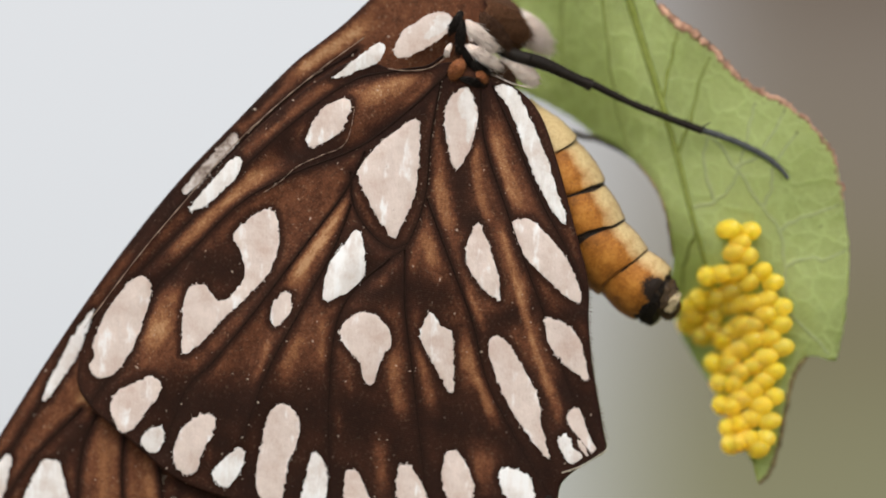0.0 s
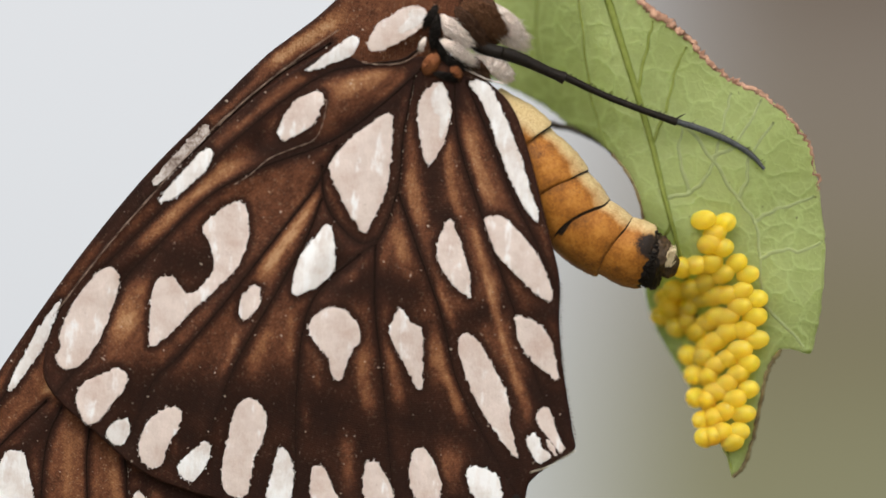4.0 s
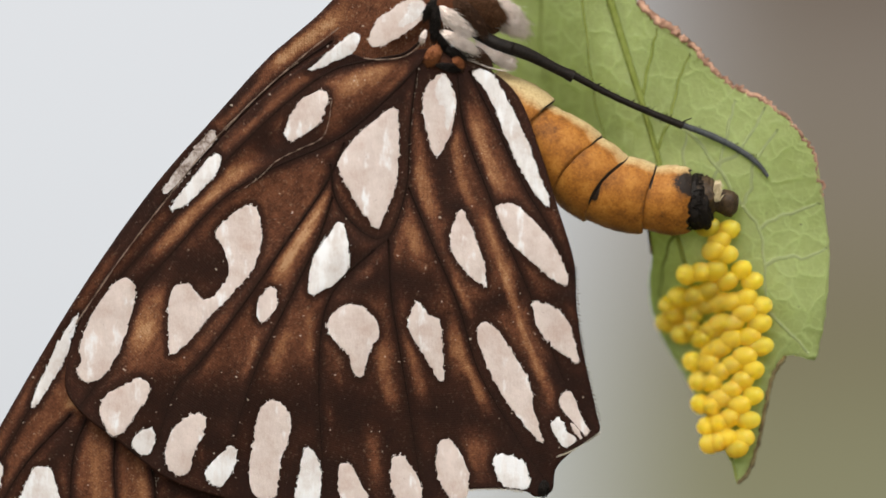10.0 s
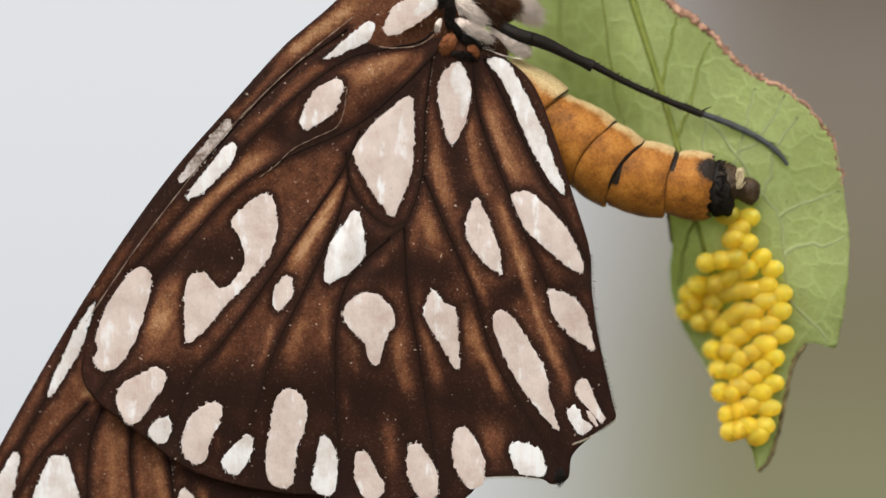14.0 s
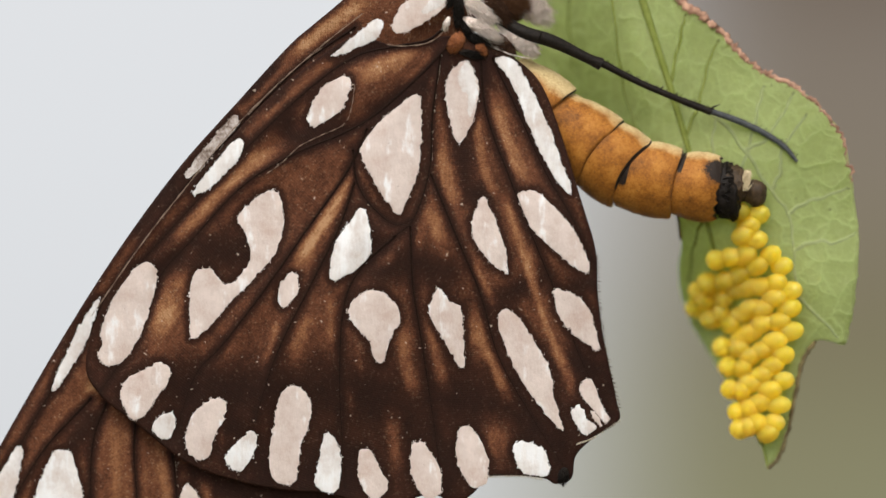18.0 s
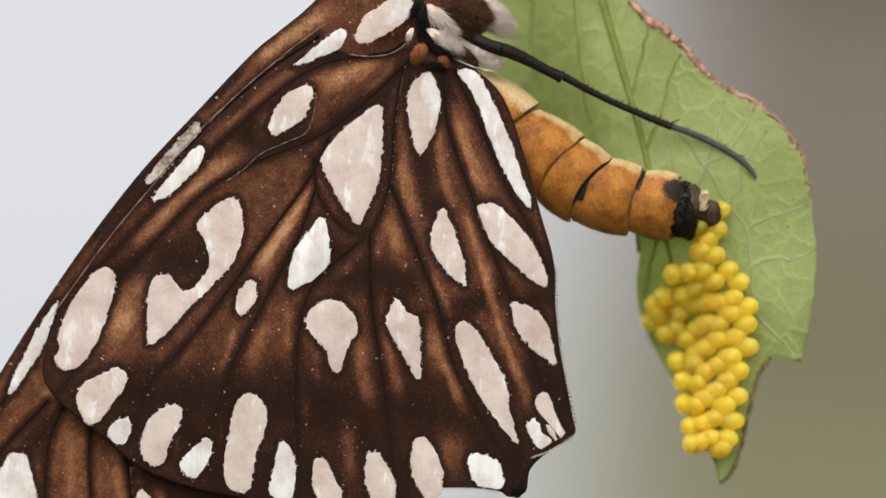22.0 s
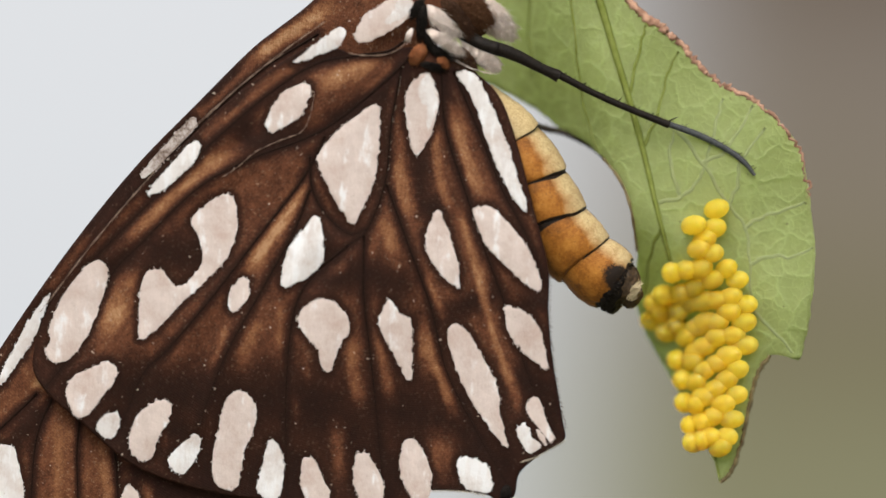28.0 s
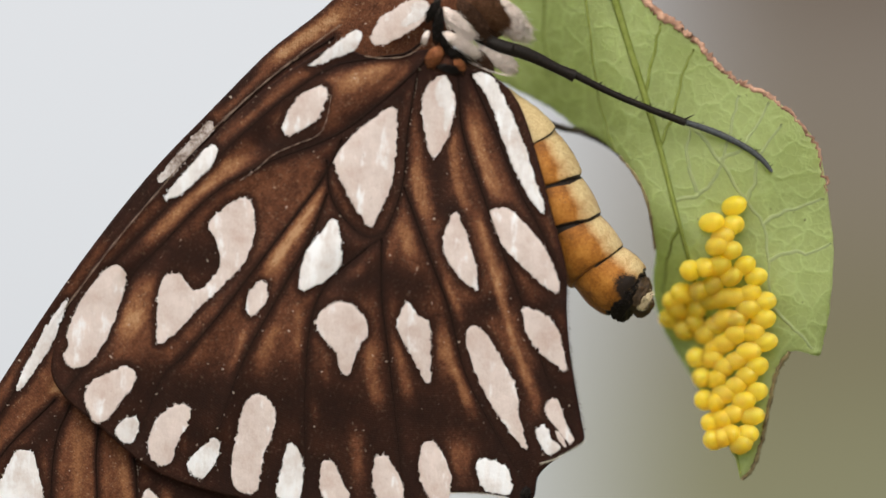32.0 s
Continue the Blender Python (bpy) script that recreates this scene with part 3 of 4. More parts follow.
shade("hind", 18, (785, 88), (770, 112), (745, 150))
shade("hind", 16, (845, 100), (852, 150))
shade("fore", 40, (330, 840), (440, 880), (560, 900))
shade("fore", 22, (470, 120), (430, 160))
shade("fore", 20, (300, 310), (230, 400))
shade("fore", 24, (150, 740), (120, 780))

streak("hind", 21, 0.68, (478, 258), (430, 296), (385, 335), (340, 378), (300, 412))
streak("hind", 9, 0.50, (588, 106), (540, 140), (490, 180), (450, 216))
streak("hind", 10, 0.42, (640, 108), (600, 128))
streak("hind", 18, 0.72, (730, 84), (695, 100), (655, 122), (622, 140))
streak("hind", 9, 0.55, (756, 92), (735, 118), (700, 150))
streak("hind", 19, 0.95, (612, 302), (592, 334), (562, 382), (532, 432), (512, 466))
streak("hind", 14, 0.34, (585, 262), (530, 300), (480, 330))
streak("hind", 9, 0.42, (640, 350), (652, 390))
streak("hind", 10, 0.55, (766, 120), (760, 180), (762, 240))
streak("hind", 15, 0.62, (768, 250), (780, 310), (798, 368))
streak("hind", 10, 0.55, (836, 190), (838, 250), (852, 310), (872, 345))
streak("hind", 15, 0.66, (862, 170), (882, 230), (905, 288), (925, 318))
streak("hind", 10, 0.40, (872, 120), (892, 165))
streak("hind", 8, 0.62, (886, 352), (902, 405), (922, 470), (942, 530), (962, 590), (988, 655))
streak("hind", 16, 0.60, (746, 352), (760, 400), (772, 440))
streak("hind", 9, 0.46, (730, 405), (726, 440))
streak("hind", 12, 0.30, (690, 440), (655, 470))
streak("hind", 12, 0.68, (822, 462), (842, 500), (856, 528))
streak("hind", 10, 0.42, (926, 418), (955, 462))
streak("hind", 9, 0.55, (922, 450), (936, 500))
streak("hind", 14, 0.62, (548, 545), (522, 592), (506, 636))
streak("hind", 9, 0.48, (574, 525), (574, 610))
streak("hind", 7, 0.34, (622, 612), (628, 660))
streak("hind", 13, 0.60, (704, 562), (704, 622), (720, 690))
streak("hind", 11, 0.50, (746, 566), (760, 622), (776, 684))
streak("hind", 15, 0.72, (828, 548), (842, 598), (868, 650), (890, 696))
streak("hind", 10, 0.50, (975, 600), (992, 650), (1004, 700))
streak("hind", 13, 0.46, (682, 735), (690, 830))
streak("hind", 23, 0.62, (862, 745), (868, 815))
streak("hind", 8, 0.30, (604, 690), (612, 730))
streak("hind", 26, 0.80, (296, 510), (284, 556), (262, 604))
streak("hind", 12, 0.62, (310, 482), (302, 520))
streak("hind", 10, 0.45, (348, 596), (352, 640))
streak("hind", 12, 0.42, (446, 520), (412, 568), (382, 636))
streak("hind", 10, 0.55, (482, 556), (470, 604), (458, 640))
streak("hind", 8, 0.40, (372, 745), (380, 790))
streak("hind", 9, 0.34, (520, 500), (505, 560))
streak("fore", 13, 0.85, (640, -5), (560, 52), (512, 88))
streak("fore", 7, 0.40, (500, 110), (440, 175), (400, 215))
streak("fore", 12, 0.85, (156, 664), (148, 704))
streak("fore", 15, 0.52, (184, 730), (192, 800), (196, 900), (200, 1000))
streak("fore", 10, 0.70, (216, 756), (224, 820), (228, 900))
streak("fore", 19, 0.58, (264, 796), (282, 850), (292, 900), (292, 1000))
streak("fore", 12, 0.5, (312, 838), (330, 900))
streak("fore", 13, 0.62, (44, 796), (12, 852), (-20, 920))
streak("fore", 14, 0.42, (110, 712), (62, 792))
streak("fore", 7, 0.45, (330, 330), (240, 440), (170, 545), (110, 640))
streak("fore", 10, 0.36, (190, 640), (120, 720))
streak("fore", 14, 0.5, (345, 850), (360, 950))


def hind_depth(pts):
    """Membrane bulging between the veins, with a slow overall bend."""
    d = np.min([nearest(curve_through(v, 4), pts)[0] for v in HIND_VEINS], 0)
    u, v = pts[:, 0], pts[:, 1]
    return 0.0010 * np.maximum(0, v - 420) + 0.0006 * np.maximum(0, 450 - u) + 0.10 * smooth01(0, 40, d) * np.sin(u * 0.017) + 0.00000035 * ((u - 700) ** 2 + (v - 400) ** 2) * 1.2 + 0.05 * np.sin(v * 0.013 + u * 0.006)


def fore_depth(pts):
    d = np.min([nearest(np.array(v, float), pts)[0] for v in FORE_VEINS], 0)
    return 0.75 + 0.0010 * np.maximum(0, pts[:, 1] - 420) + 0.0006 * np.maximum(0, 450 - pts[:, 0]) + 0.08 * smooth01(0, 40, d) * np.sin(pts[:, 0] * 0.03) + 0.0004 * np.abs(pts[:, 0] - 500) * 0.6


def blob(spine, widths, seed):
    """Outline of a scale spot: a spine of two or more points, with half-widths spaced evenly along it; the edge is frayed."""
    line = curve_through(spine, 16) if len(spine) > 2 else np.linspace(spine[0], spine[1], 33)
    seg = np.r_[0, np.cumsum(np.hypot(*np.diff(line, axis=0).T))]
    s = np.linspace(0, seg[-1], 34)
    line = np.c_[np.interp(s, seg, line[:, 0]), np.interp(s, seg, line[:, 1])]
    k = curve_through([(i, w) for i, w in enumerate(widths)], 12)
    w = np.interp(np.linspace(0, len(widths) - 1, 34), k[:, 0], k[:, 1])
    tan = np.gradient(line, axis=0)
    tan /= np.hypot(*tan.T)[:, None]
    nor = np.c_[-tan[:, 1], tan[:, 0]]
    cap0 = [line[0] - tan[0] * w[0] * math.sin(a) * 0.7 + nor[0] * w[0] * math.cos(a) for a in np.linspace(math.pi, 0, 9)[1:-1]]
    cap1 = [line[-1] + tan[-1] * w[-1] * math.sin(a) * 0.7 + nor[-1] * w[-1] * math.cos(a) for a in np.linspace(0, math.pi, 9)[1:-1]]
    ring = np.vstack([line + nor * w[:, None], cap1, (line - nor * w[:, None])[::-1], cap0])
    seg = np.r_[0, np.cumsum(np.hypot(*np.diff(np.vstack([ring, ring[:1]]), axis=0).T))]
    s = np.arange(0, seg[-1], 2.6)
    loop = np.vstack([ring, ring[:1]])
    ring = np.c_[np.interp(s, seg, loop[:, 0]), np.interp(s, seg, loop[:, 1])]
    rng = np.random.RandomState(seed)
    return ring + rng.normal(0, 0.55, ring.shape) + np.repeat(rng.normal(0, 0.8, (len(ring) // 3 + 1, 2)), 3, 0)[:len(ring)]


SPOTS = {"hind": [], "fore": []}


def spot(wing, spine, widths, material="pink"):
    SPOTS[wing].append((blob(spine, widths, 11 + len(SPOTS[wing])), material))


def patch(wing, seed, *ring, kind="pink"):
    """A scale spot with an outline of its own, frayed like the rest."""
    loop = curve_through(ring, 8, True)
    loop = np.vstack([loop, loop[:1]])
    seg = np.r_[0, np.cumsum(np.hypot(*np.diff(loop, axis=0).T))]
    s = np.arange(0, seg[-1], 2.6)
    loop = np.c_[np.interp(s, seg, loop[:, 0]), np.interp(s, seg, loop[:, 1])]
    rng = np.random.RandomState(seed)
    loop = loop + rng.normal(0, 0.55, loop.shape) + np.repeat(rng.normal(0, 0.8, (len(loop) // 3 + 1, 2)), 3, 0)[:len(loop)]
    SPOTS[wing].append((loop, kind))


patch("hind", 12, (687, 36), (697, 14), (714, -2), (742, -20), (768, -27), (787, -18), (788, -4), (778, 11), (744, 36), (714, 52), (695, 57), (686, 50))
# sheen patches: highlights painted as white overlays on the spot listed before
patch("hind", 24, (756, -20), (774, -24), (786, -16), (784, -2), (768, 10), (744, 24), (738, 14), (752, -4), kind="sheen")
patch("hind", 13, (577, 97), (596, 80), (628, 52), (650, 36), (667, 32), (668, 50), (655, 68), (628, 80), (600, 92), kind="silver")
spot("hind", [(543, 212), (603, 142)], [11, 22, 25, 12])
patch("hind", 14, (333, 341), (345, 318), (372, 284), (396, 254), (412, 243), (421, 248), (418, 268), (402, 290), (378, 314), (352, 336), kind="silver")
patch("hind", 1, (729, 164), (737, 200), (732, 290), (712, 345), (696, 377), (668, 345), (645, 305), (628, 262), (650, 228), (690, 190))
patch("hind", 15, (786, 128), (802, 112), (818, 106), (829, 124), (838, 152), (834, 185), (824, 220), (810, 246), (800, 250), (792, 230), (784, 198), (779, 162))
# upper highlight of the rosy spot, laid on as whiter colour
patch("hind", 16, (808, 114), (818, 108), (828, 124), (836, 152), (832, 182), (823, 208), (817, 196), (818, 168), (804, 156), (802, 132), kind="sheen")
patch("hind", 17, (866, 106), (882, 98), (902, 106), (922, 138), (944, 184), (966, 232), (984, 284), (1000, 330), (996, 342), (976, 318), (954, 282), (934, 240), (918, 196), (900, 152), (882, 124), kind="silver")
spot("hind", [(630, 370), (616, 430), (580, 488)], [7, 21, 31, 25, 8], "silver")
spot("hind", [(844, 352), (850, 410), (886, 482)], [6, 20, 23, 17, 3])
patch("hind", 4, (906, 346), (926, 335), (950, 345), (990, 385), (1016, 425), (1033, 468), (1029, 481), (1004, 470), (964, 436), (928, 398))
patch("hind", 2, (476, 334), (489, 362), (491, 400), (478, 442), (446, 482), (402, 526), (362, 572), (336, 594), (326, 590), (324, 540), (329, 492), (340, 473), (364, 475), (386, 500), (402, 496), (430, 464), (431, 436), (424, 410), (411, 382), (440, 350))
patch("hind", 5, (254, 461), (267, 480), (260, 522), (236, 590), (206, 634), (176, 644), (163, 625), (170, 602), (166, 588), (180, 545), (205, 500), (230, 470))
spot("hind", [(508, 487), (490, 536)], [10, 17, 15, 7])
patch("hind", 6, (605, 552), (613, 530), (640, 512), (668, 516), (690, 538), (698, 562), (683, 592), (673, 618), (665, 640), (652, 632), (642, 600), (618, 576))
patch("hind", 7, (748, 545), (758, 518), (767, 507), (784, 530), (805, 544), (809, 600), (811, 646), (799, 644), (775, 600), (753, 566))
patch("hind", 3, (881, 547), (903, 556), (934, 602), (962, 652), (970, 704), (985, 760), (958, 734), (924, 690), (896, 642), (876, 592), (871, 562))
spot("hind", [(974, 514), (1010, 560), (1046, 615)], [7, 23, 25, 17, 5])
patch("hind", 8, (250, 648), (270, 638), (289, 648), (287, 670), (262, 705), (245, 730), (225, 739), (207, 716), (201, 690), (216, 665))
patch("hind", 25, (294, 728), (298, 748), (290, 770), (276, 774), (262, 762), (258, 750), (272, 734), kind="silver")
patch("hind", 9, (372, 702), (387, 709), (385, 736), (368, 770), (360, 800), (340, 811), (320, 795), (318, 760), (330, 730), (350, 711))
patch("hind", 26, (432, 760), (442, 768), (440, 792), (428, 816), (414, 832), (396, 824), (386, 808), (398, 790), (416, 772), kind="silver")
patch("hind", 10, (500, 681), (520, 683), (538, 710), (534, 750), (520, 790), (511, 848), (490, 855), (469, 840), (465, 800), (475, 740), (483, 700))
patch("hind", 20, (562, 772), (572, 764), (582, 776), (592, 806), (590, 846), (582, 868), (562, 868), (546, 852), (552, 812), kind="silver")
patch("hind", 21, (624, 800), (634, 793), (648, 800), (662, 830), (674, 850), (668, 872), (648, 882), (632, 866), (622, 836))
spot("hind", [(728, 788), (752, 868)], [12, 22, 25, 18])
spot("hind", [(812, 762), (834, 850)], [14, 25, 27, 17])
spot("hind", [(908, 790), (950, 832)], [14, 25, 26, 13], "silver")
patch("hind", 18, (1016, 682), (1026, 670), (1038, 674), (1048, 700), (1058, 724), (1066, 740), (1060, 747), (1044, 730), (1028, 712), (1018, 698))
patch("hind", 19, (1000, 728), (1010, 716), (1020, 722), (1028, 742), (1044, 752), (1036, 764), (1020, 768), (1008, 750), kind="silver")
spot("hind", [(1036, 726), (1052, 752)], [2, 4, 4, 2])
# grey sheen along the front edge, painted as a paler patch
patch("fore", 22, (404, 200), (412, 208), (404, 228), (380, 256), (352, 288), (326, 312), (318, 308), (330, 286), (356, 254), (384, 220), kind="grey_sheen")
patch("fore", 23, (164, 524), (160, 548), (146, 590), (124, 632), (98, 672), (82, 690), (82, 676), (98, 640), (118, 596), (142, 552), kind="silver")
spot("fore", [(22, 792), (-20, 900)], [8, 14, 20, 16], "silver")
spot("fore", [(98, 806), (84, 960)], [20, 38, 46, 40], "silver")
spot("fore", [(320, 862), (334, 960)], [10, 22, 26, 18])


def wing(name, which, outline, veins, depth, thick, label):
    edge = curve_through(outline, 10, True)
    pts, faces, border = sheet(edge, 4.0)
    d = depth(pts)
    vein_d = np.min([nearest(curve_through(v, 5), pts)[0] for v in veins], 0)
    spot_d = np.min([nearest(r, pts, True)[0] for r, _ in SPOTS[which]], 0)
    edge_d = nearest(edge, pts, True)[0]
    light = np.full(len(pts), 0.335 if which == "hind" else 0.40)
    # torn outlines for the streaks: they follow the rays and break up along them
    rag = np.array([1.1 + 0.55 * noise.noise(Vector((math.atan2(v - 40, u - 800) * 26, math.hypot(u - 800, v - 40) * 0.013, 1.0))) + 0.3 * noise.noise(Vector((u * 0.11, v * 0.11, 4.0))) for u, v in pts])
    if which == "hind":
        light -= 0.16 * smooth01(560, 690, pts[:, 1])
    for spine, width in SHADES[which]:
        far = nearest(curve_through(spine, 5), pts)[0]
        light *= 1 - 0.85 * np.exp(-(far / width) ** 2)
    for spine, width, strength in STREAKS[which]:
        far, foot = nearest(curve_through(spine, 5), pts)
        run = np.minimum(np.hypot(*(foot - spine[0]).T), np.hypot(*(foot - spine[-1]).T))
        low = 0.85 if spine[:, 1].min() > 540 and which == "hind" else 1.0
        glow = low * strength * np.exp(-(far / (width * rag)) ** 2.2 * 0.75) * (0.35 + 0.65 * smooth01(-width, 2.2 * width, run))
        light = np.maximum(light, glow) + 0.2 * np.minimum(light, glow)
    light *= (0.35 + 0.65 * smooth01(2, 17, vein_d)) * (0.3 + 0.7 * smooth01(1, 7, vein_d)) * (0.32 + 0.68 * smooth01(3, 15, spot_d)) * (0.3 + 0.7 * smooth01(0, 14, edge_d))
    me = solid(name, pts, faces, border, d, thick, MEMBRANE)
    a = me.attributes.new("light", "FLOAT", "POINT")
    a.data.foreach_set("value", np.r_[light, light].astype(np.float32))
    ob = part(name, me, FLY, label)
    for line in veins:
        c = curve_through(line, 9)
        dep = depth(c)
        part("vein", tube([at(u, v, k + 0.025) - HOME for (u, v), k in zip(c, dep)], np.linspace(0.00007, 0.00003, len(c)), VEIN, "vein", 6), ob)
    if which == "fore":
        c = curve_through([(632, 22), (560, 78), (480, 148), (400, 228), (320, 326), (240, 428), (150, 556)], 12)
        part("costal_line", tube([at(u, v, -0.12) - HOME for u, v in c], 0.000022 + 0.000012 * np.sin(np.arange(len(c)) * 1.3), COSTA, "costal_line", 5), ob, "thin pale line along the front edge")
    else:
        for pts_line in ([(618, 150), (612, 190), (598, 218), (560, 236), (520, 256), (490, 284), (462, 304)], [(560, 82), (520, 112), (470, 158), (430, 200)]):
            c = curve_through(pts_line, 12)
            part("hairline", tube([at(u, v, k - 0.03) - HOME for (u, v), k in zip(c, depth(c))], 0.000016 + 0.000010 * np.sin(np.arange(len(c)) * 1.1), COSTA, "hairline", 5), ob, "thin pale brown line over the membrane")
    dice = np.random.RandomState(len(veins))
    for line in veins[3:4]:
        c = curve_through(line, 60)
        c = c[:len(c) // 2]
        c = c[dice.rand(len(c)) < 0.22] + dice.normal(0, 1.0, 2)
        dep = depth(c)
        roots = [at(u + 3, v, k - 0.02) - HOME for (u, v), k in zip(c, dep)]
        part("scale_dust", tuft("scale_dust", roots, [Vector((0.2, -0.3, -1))] * len(roots), 3.2 * STEP, 0.42 * STEP, FRINGE, 3, 0.5), ob, "pale scales along a vein")
    for ring, kind in SPOTS[which]:
        p, f, b = sheet(ring, 2.6)
        dep = depth(p) - np.where(b, 0.004, 0.022) - 0.012 * (kind == "sheen")
        verts, quads = [at(u, v, k) - HOME for (u, v), k in zip(p, dep)], [tuple(q) for q in f[:, ::-1]]
        # single scales come loose round the edge
        mid = ring.mean(0)
        loose = ring[dice.rand(len(ring)) < 0.42]
        out = loose - mid
        out /= np.maximum(1.0, np.hypot(*out.T))[:, None]
        loose = loose + out * dice.exponential(0.6, (len(loose), 1)) + dice.normal(0, 0.7, loose.shape)
        for (u, v), k in zip(loose, depth(loose) - 0.022):
            w, h, n = dice.uniform(0.4, 0.9), dice.uniform(0.7, 1.9), len(verts)
            verts += [at(u + a, v + b, k) - HOME for a, b in ((-w, -h), (-w, h), (w, h * 0.8), (w, -h))]
            quads.append((n, n + 1, n + 2, n + 3))
        sm = mesh_from("spot", verts, quads, {"silver": SILVER, "sheen": SILVER, "grey_sheen": COSTAL_SHEEN}.get(kind, PINK))
        part("spot", sm, ob, {"silver": "silvery white scale spot", "sheen": "white patch painting the sheen on a scale spot", "grey_sheen": "greyish sheen painted on the front edge"}.get(kind, "rosy white scale spot"))
    return ob


HIND = wing("hindwing", "hind", HIND_EDGE, HIND_VEINS, hind_depth, 0.06, "dark brown hindwing with rosy white spots")
wing("forewing", "fore", FORE_EDGE, FORE_VEINS, fore_depth, 0.06, "brown forewing showing behind the hindwing")


# ---- butterfly: abdomen ----
# Joints of the abdomen's middle line for four postures: stretched to lay, half raised, arched, and hanging.
LAYING = [(911, 158), (968, 208), (1053, 272), (1110, 309), (1190, 325), (1263, 333), (1347, 340)]
RAISED = [(911, 162), (979, 212), (1040, 292), (1089, 340), (1153, 362), (1213, 362), (1294, 371)]
ARCHED = [(911, 160), (983, 205), (1041, 283), (1089, 332), (1151, 351), (1217, 340), (1299, 334)]
HANGING = [(908, 170), (971, 237), (1007, 303), (1047, 373), (1103, 432), (1156, 472), (1207, 501)]
GIRTH = [60, 67, 72, 68, 61, 59]
LENGTHS = [86, 84, 78, 79, 66]
BOW = [12, 14, 17, 10, 2]      # how far the middle of a ring's hem draws back
BELLY = 1.95      # depth of the abdomen's middle, mm


def segment_mesh(i, crease, before):
    """Barrel ring i, its far end at the origin, local x along the body, z to the back; its start slips under the ring before."""
    r0, r1, length, last = GIRTH[i], GIRTH[i + 1], LENGTHS[i], i == 4
    verts, faces, cream, soot = [], [], [], []
    rings, sides = 34, 64
    back = length + 26
    for k in range(rings + 1):
        x = -back * (1 - k / rings)
        t = max(0.0, (x + length) / length)
        r = (r0 - 4.0) + (r1 - r0 + 6.5) * t + 4.5 * math.sin(math.pi * t)
        if last:
            r = (r0 - 4.0) + (r1 - r0 + 4.0) * t + 5 * math.sin(math.pi * t) - 4 * max(0.0, (t - 0.8) / 0.2) ** 2
        else:
            r -= 3.0 * max(0.0, (x + 5) / 5) ** 2
        r -= 0.2 * max(0.0, -(x + length))
        if k == 0:
            r *= 0.8
        for n in range(sides):
            a = 2 * math.pi * n / sides
            top = math.sin(a)
            wob = 1 + 0.014 * noise.noise(Vector((math.cos(a) * 2, top * 2, k * 0.3 + r0))) + 0.006 * noise.noise(Vector((math.cos(a) * 7, top * 7, x * 0.12 + r0)))
            hem = max(0.0, 1 + x / 20)
            lag = BOW[max(i - 1, 0)] + (BOW[i] - BOW[max(i - 1, 0)]) * min(1.0, t)
            bow = -lag * math.cos(a) ** 2 + (2 + 5 * last * hem) * noise.noise(Vector((a * (2.2 + 4 * last), r0, 0.5)))
            verts.append(((x + bow) * STEP, math.cos(a) * r * wob * 0.86 * STEP, top * r * wob * STEP))
            cream.append(min(1.0, max(0.0, (top - 0.70 + (0.25 if i == 0 else 0.0)) * 3.0)))
            edge = max(0.0, 1 + (x + 2.4 * (i == 2)) / (3.2 + 2.5 * max(0.0, top - 0.3) + 1.6 * noise.noise(Vector((a * 14, r0, 2.5)))))
            dark = min(1.0, edge) * min(1.2, max(0.0, (top - 0.30) * 2.6 + crease))
            # the skin between two rings is dark, and shows when the body stretches
            lead = 1 - (x + length - 1.5) / (2.2 + 2.5 * max(0.0, top - 0.3) + 1.6 * noise.noise(Vector((a * 11, r0, 4.5))))
            dark = max(dark, min(1.2, max(0.0, lead)) * min(1.2, max(0.0, (top - 0.30) * 2.6 + before)))
            if last:
                # a sooty patch high on the near side, and a ragged dark hem
                high = math.exp(-((math.degrees(a) - 142) / 27) ** 2)
                dark = max(dark, high * max(0.0, 1.35 + x / 34), max(0.0, 1 + x / 5) * 0.8)
            if abs((a - radians(58) + math.pi) % (2 * math.pi) - math.pi) < radians(5):
                dark = max(dark, 0.9)
            soot.append(dark)
    for k in range(rings):
        for n in range(sides):
            a, b = k * sides + n, k * sides + (n + 1) % sides
            faces.append((a, b, b + sides, a + sides))
    faces.append(tuple(range(sides))[::-1])
    faces.append(tuple(range(rings * sides, (rings + 1) * sides)))
    me = mesh_from("abdomen_segment", verts, faces, SKIN)
    for key, val in (("cream", cream), ("soot", soot)):
        field = me.attributes.new(key, "FLOAT", "POINT")
        field.data.foreach_set("value", np.array(val, np.float32))
    return me


SEGMENTS = []
for i in range(5):
    SEGMENTS.append(part("abdomen_segment", segment_mesh(i, (-0.25, -0.3, 2.6, 0.0, -0.6)[i], (-9, -9, 0.6, 1.9, 0.1)[i]), FLY, "ochre ring with cream back and dark crease"))


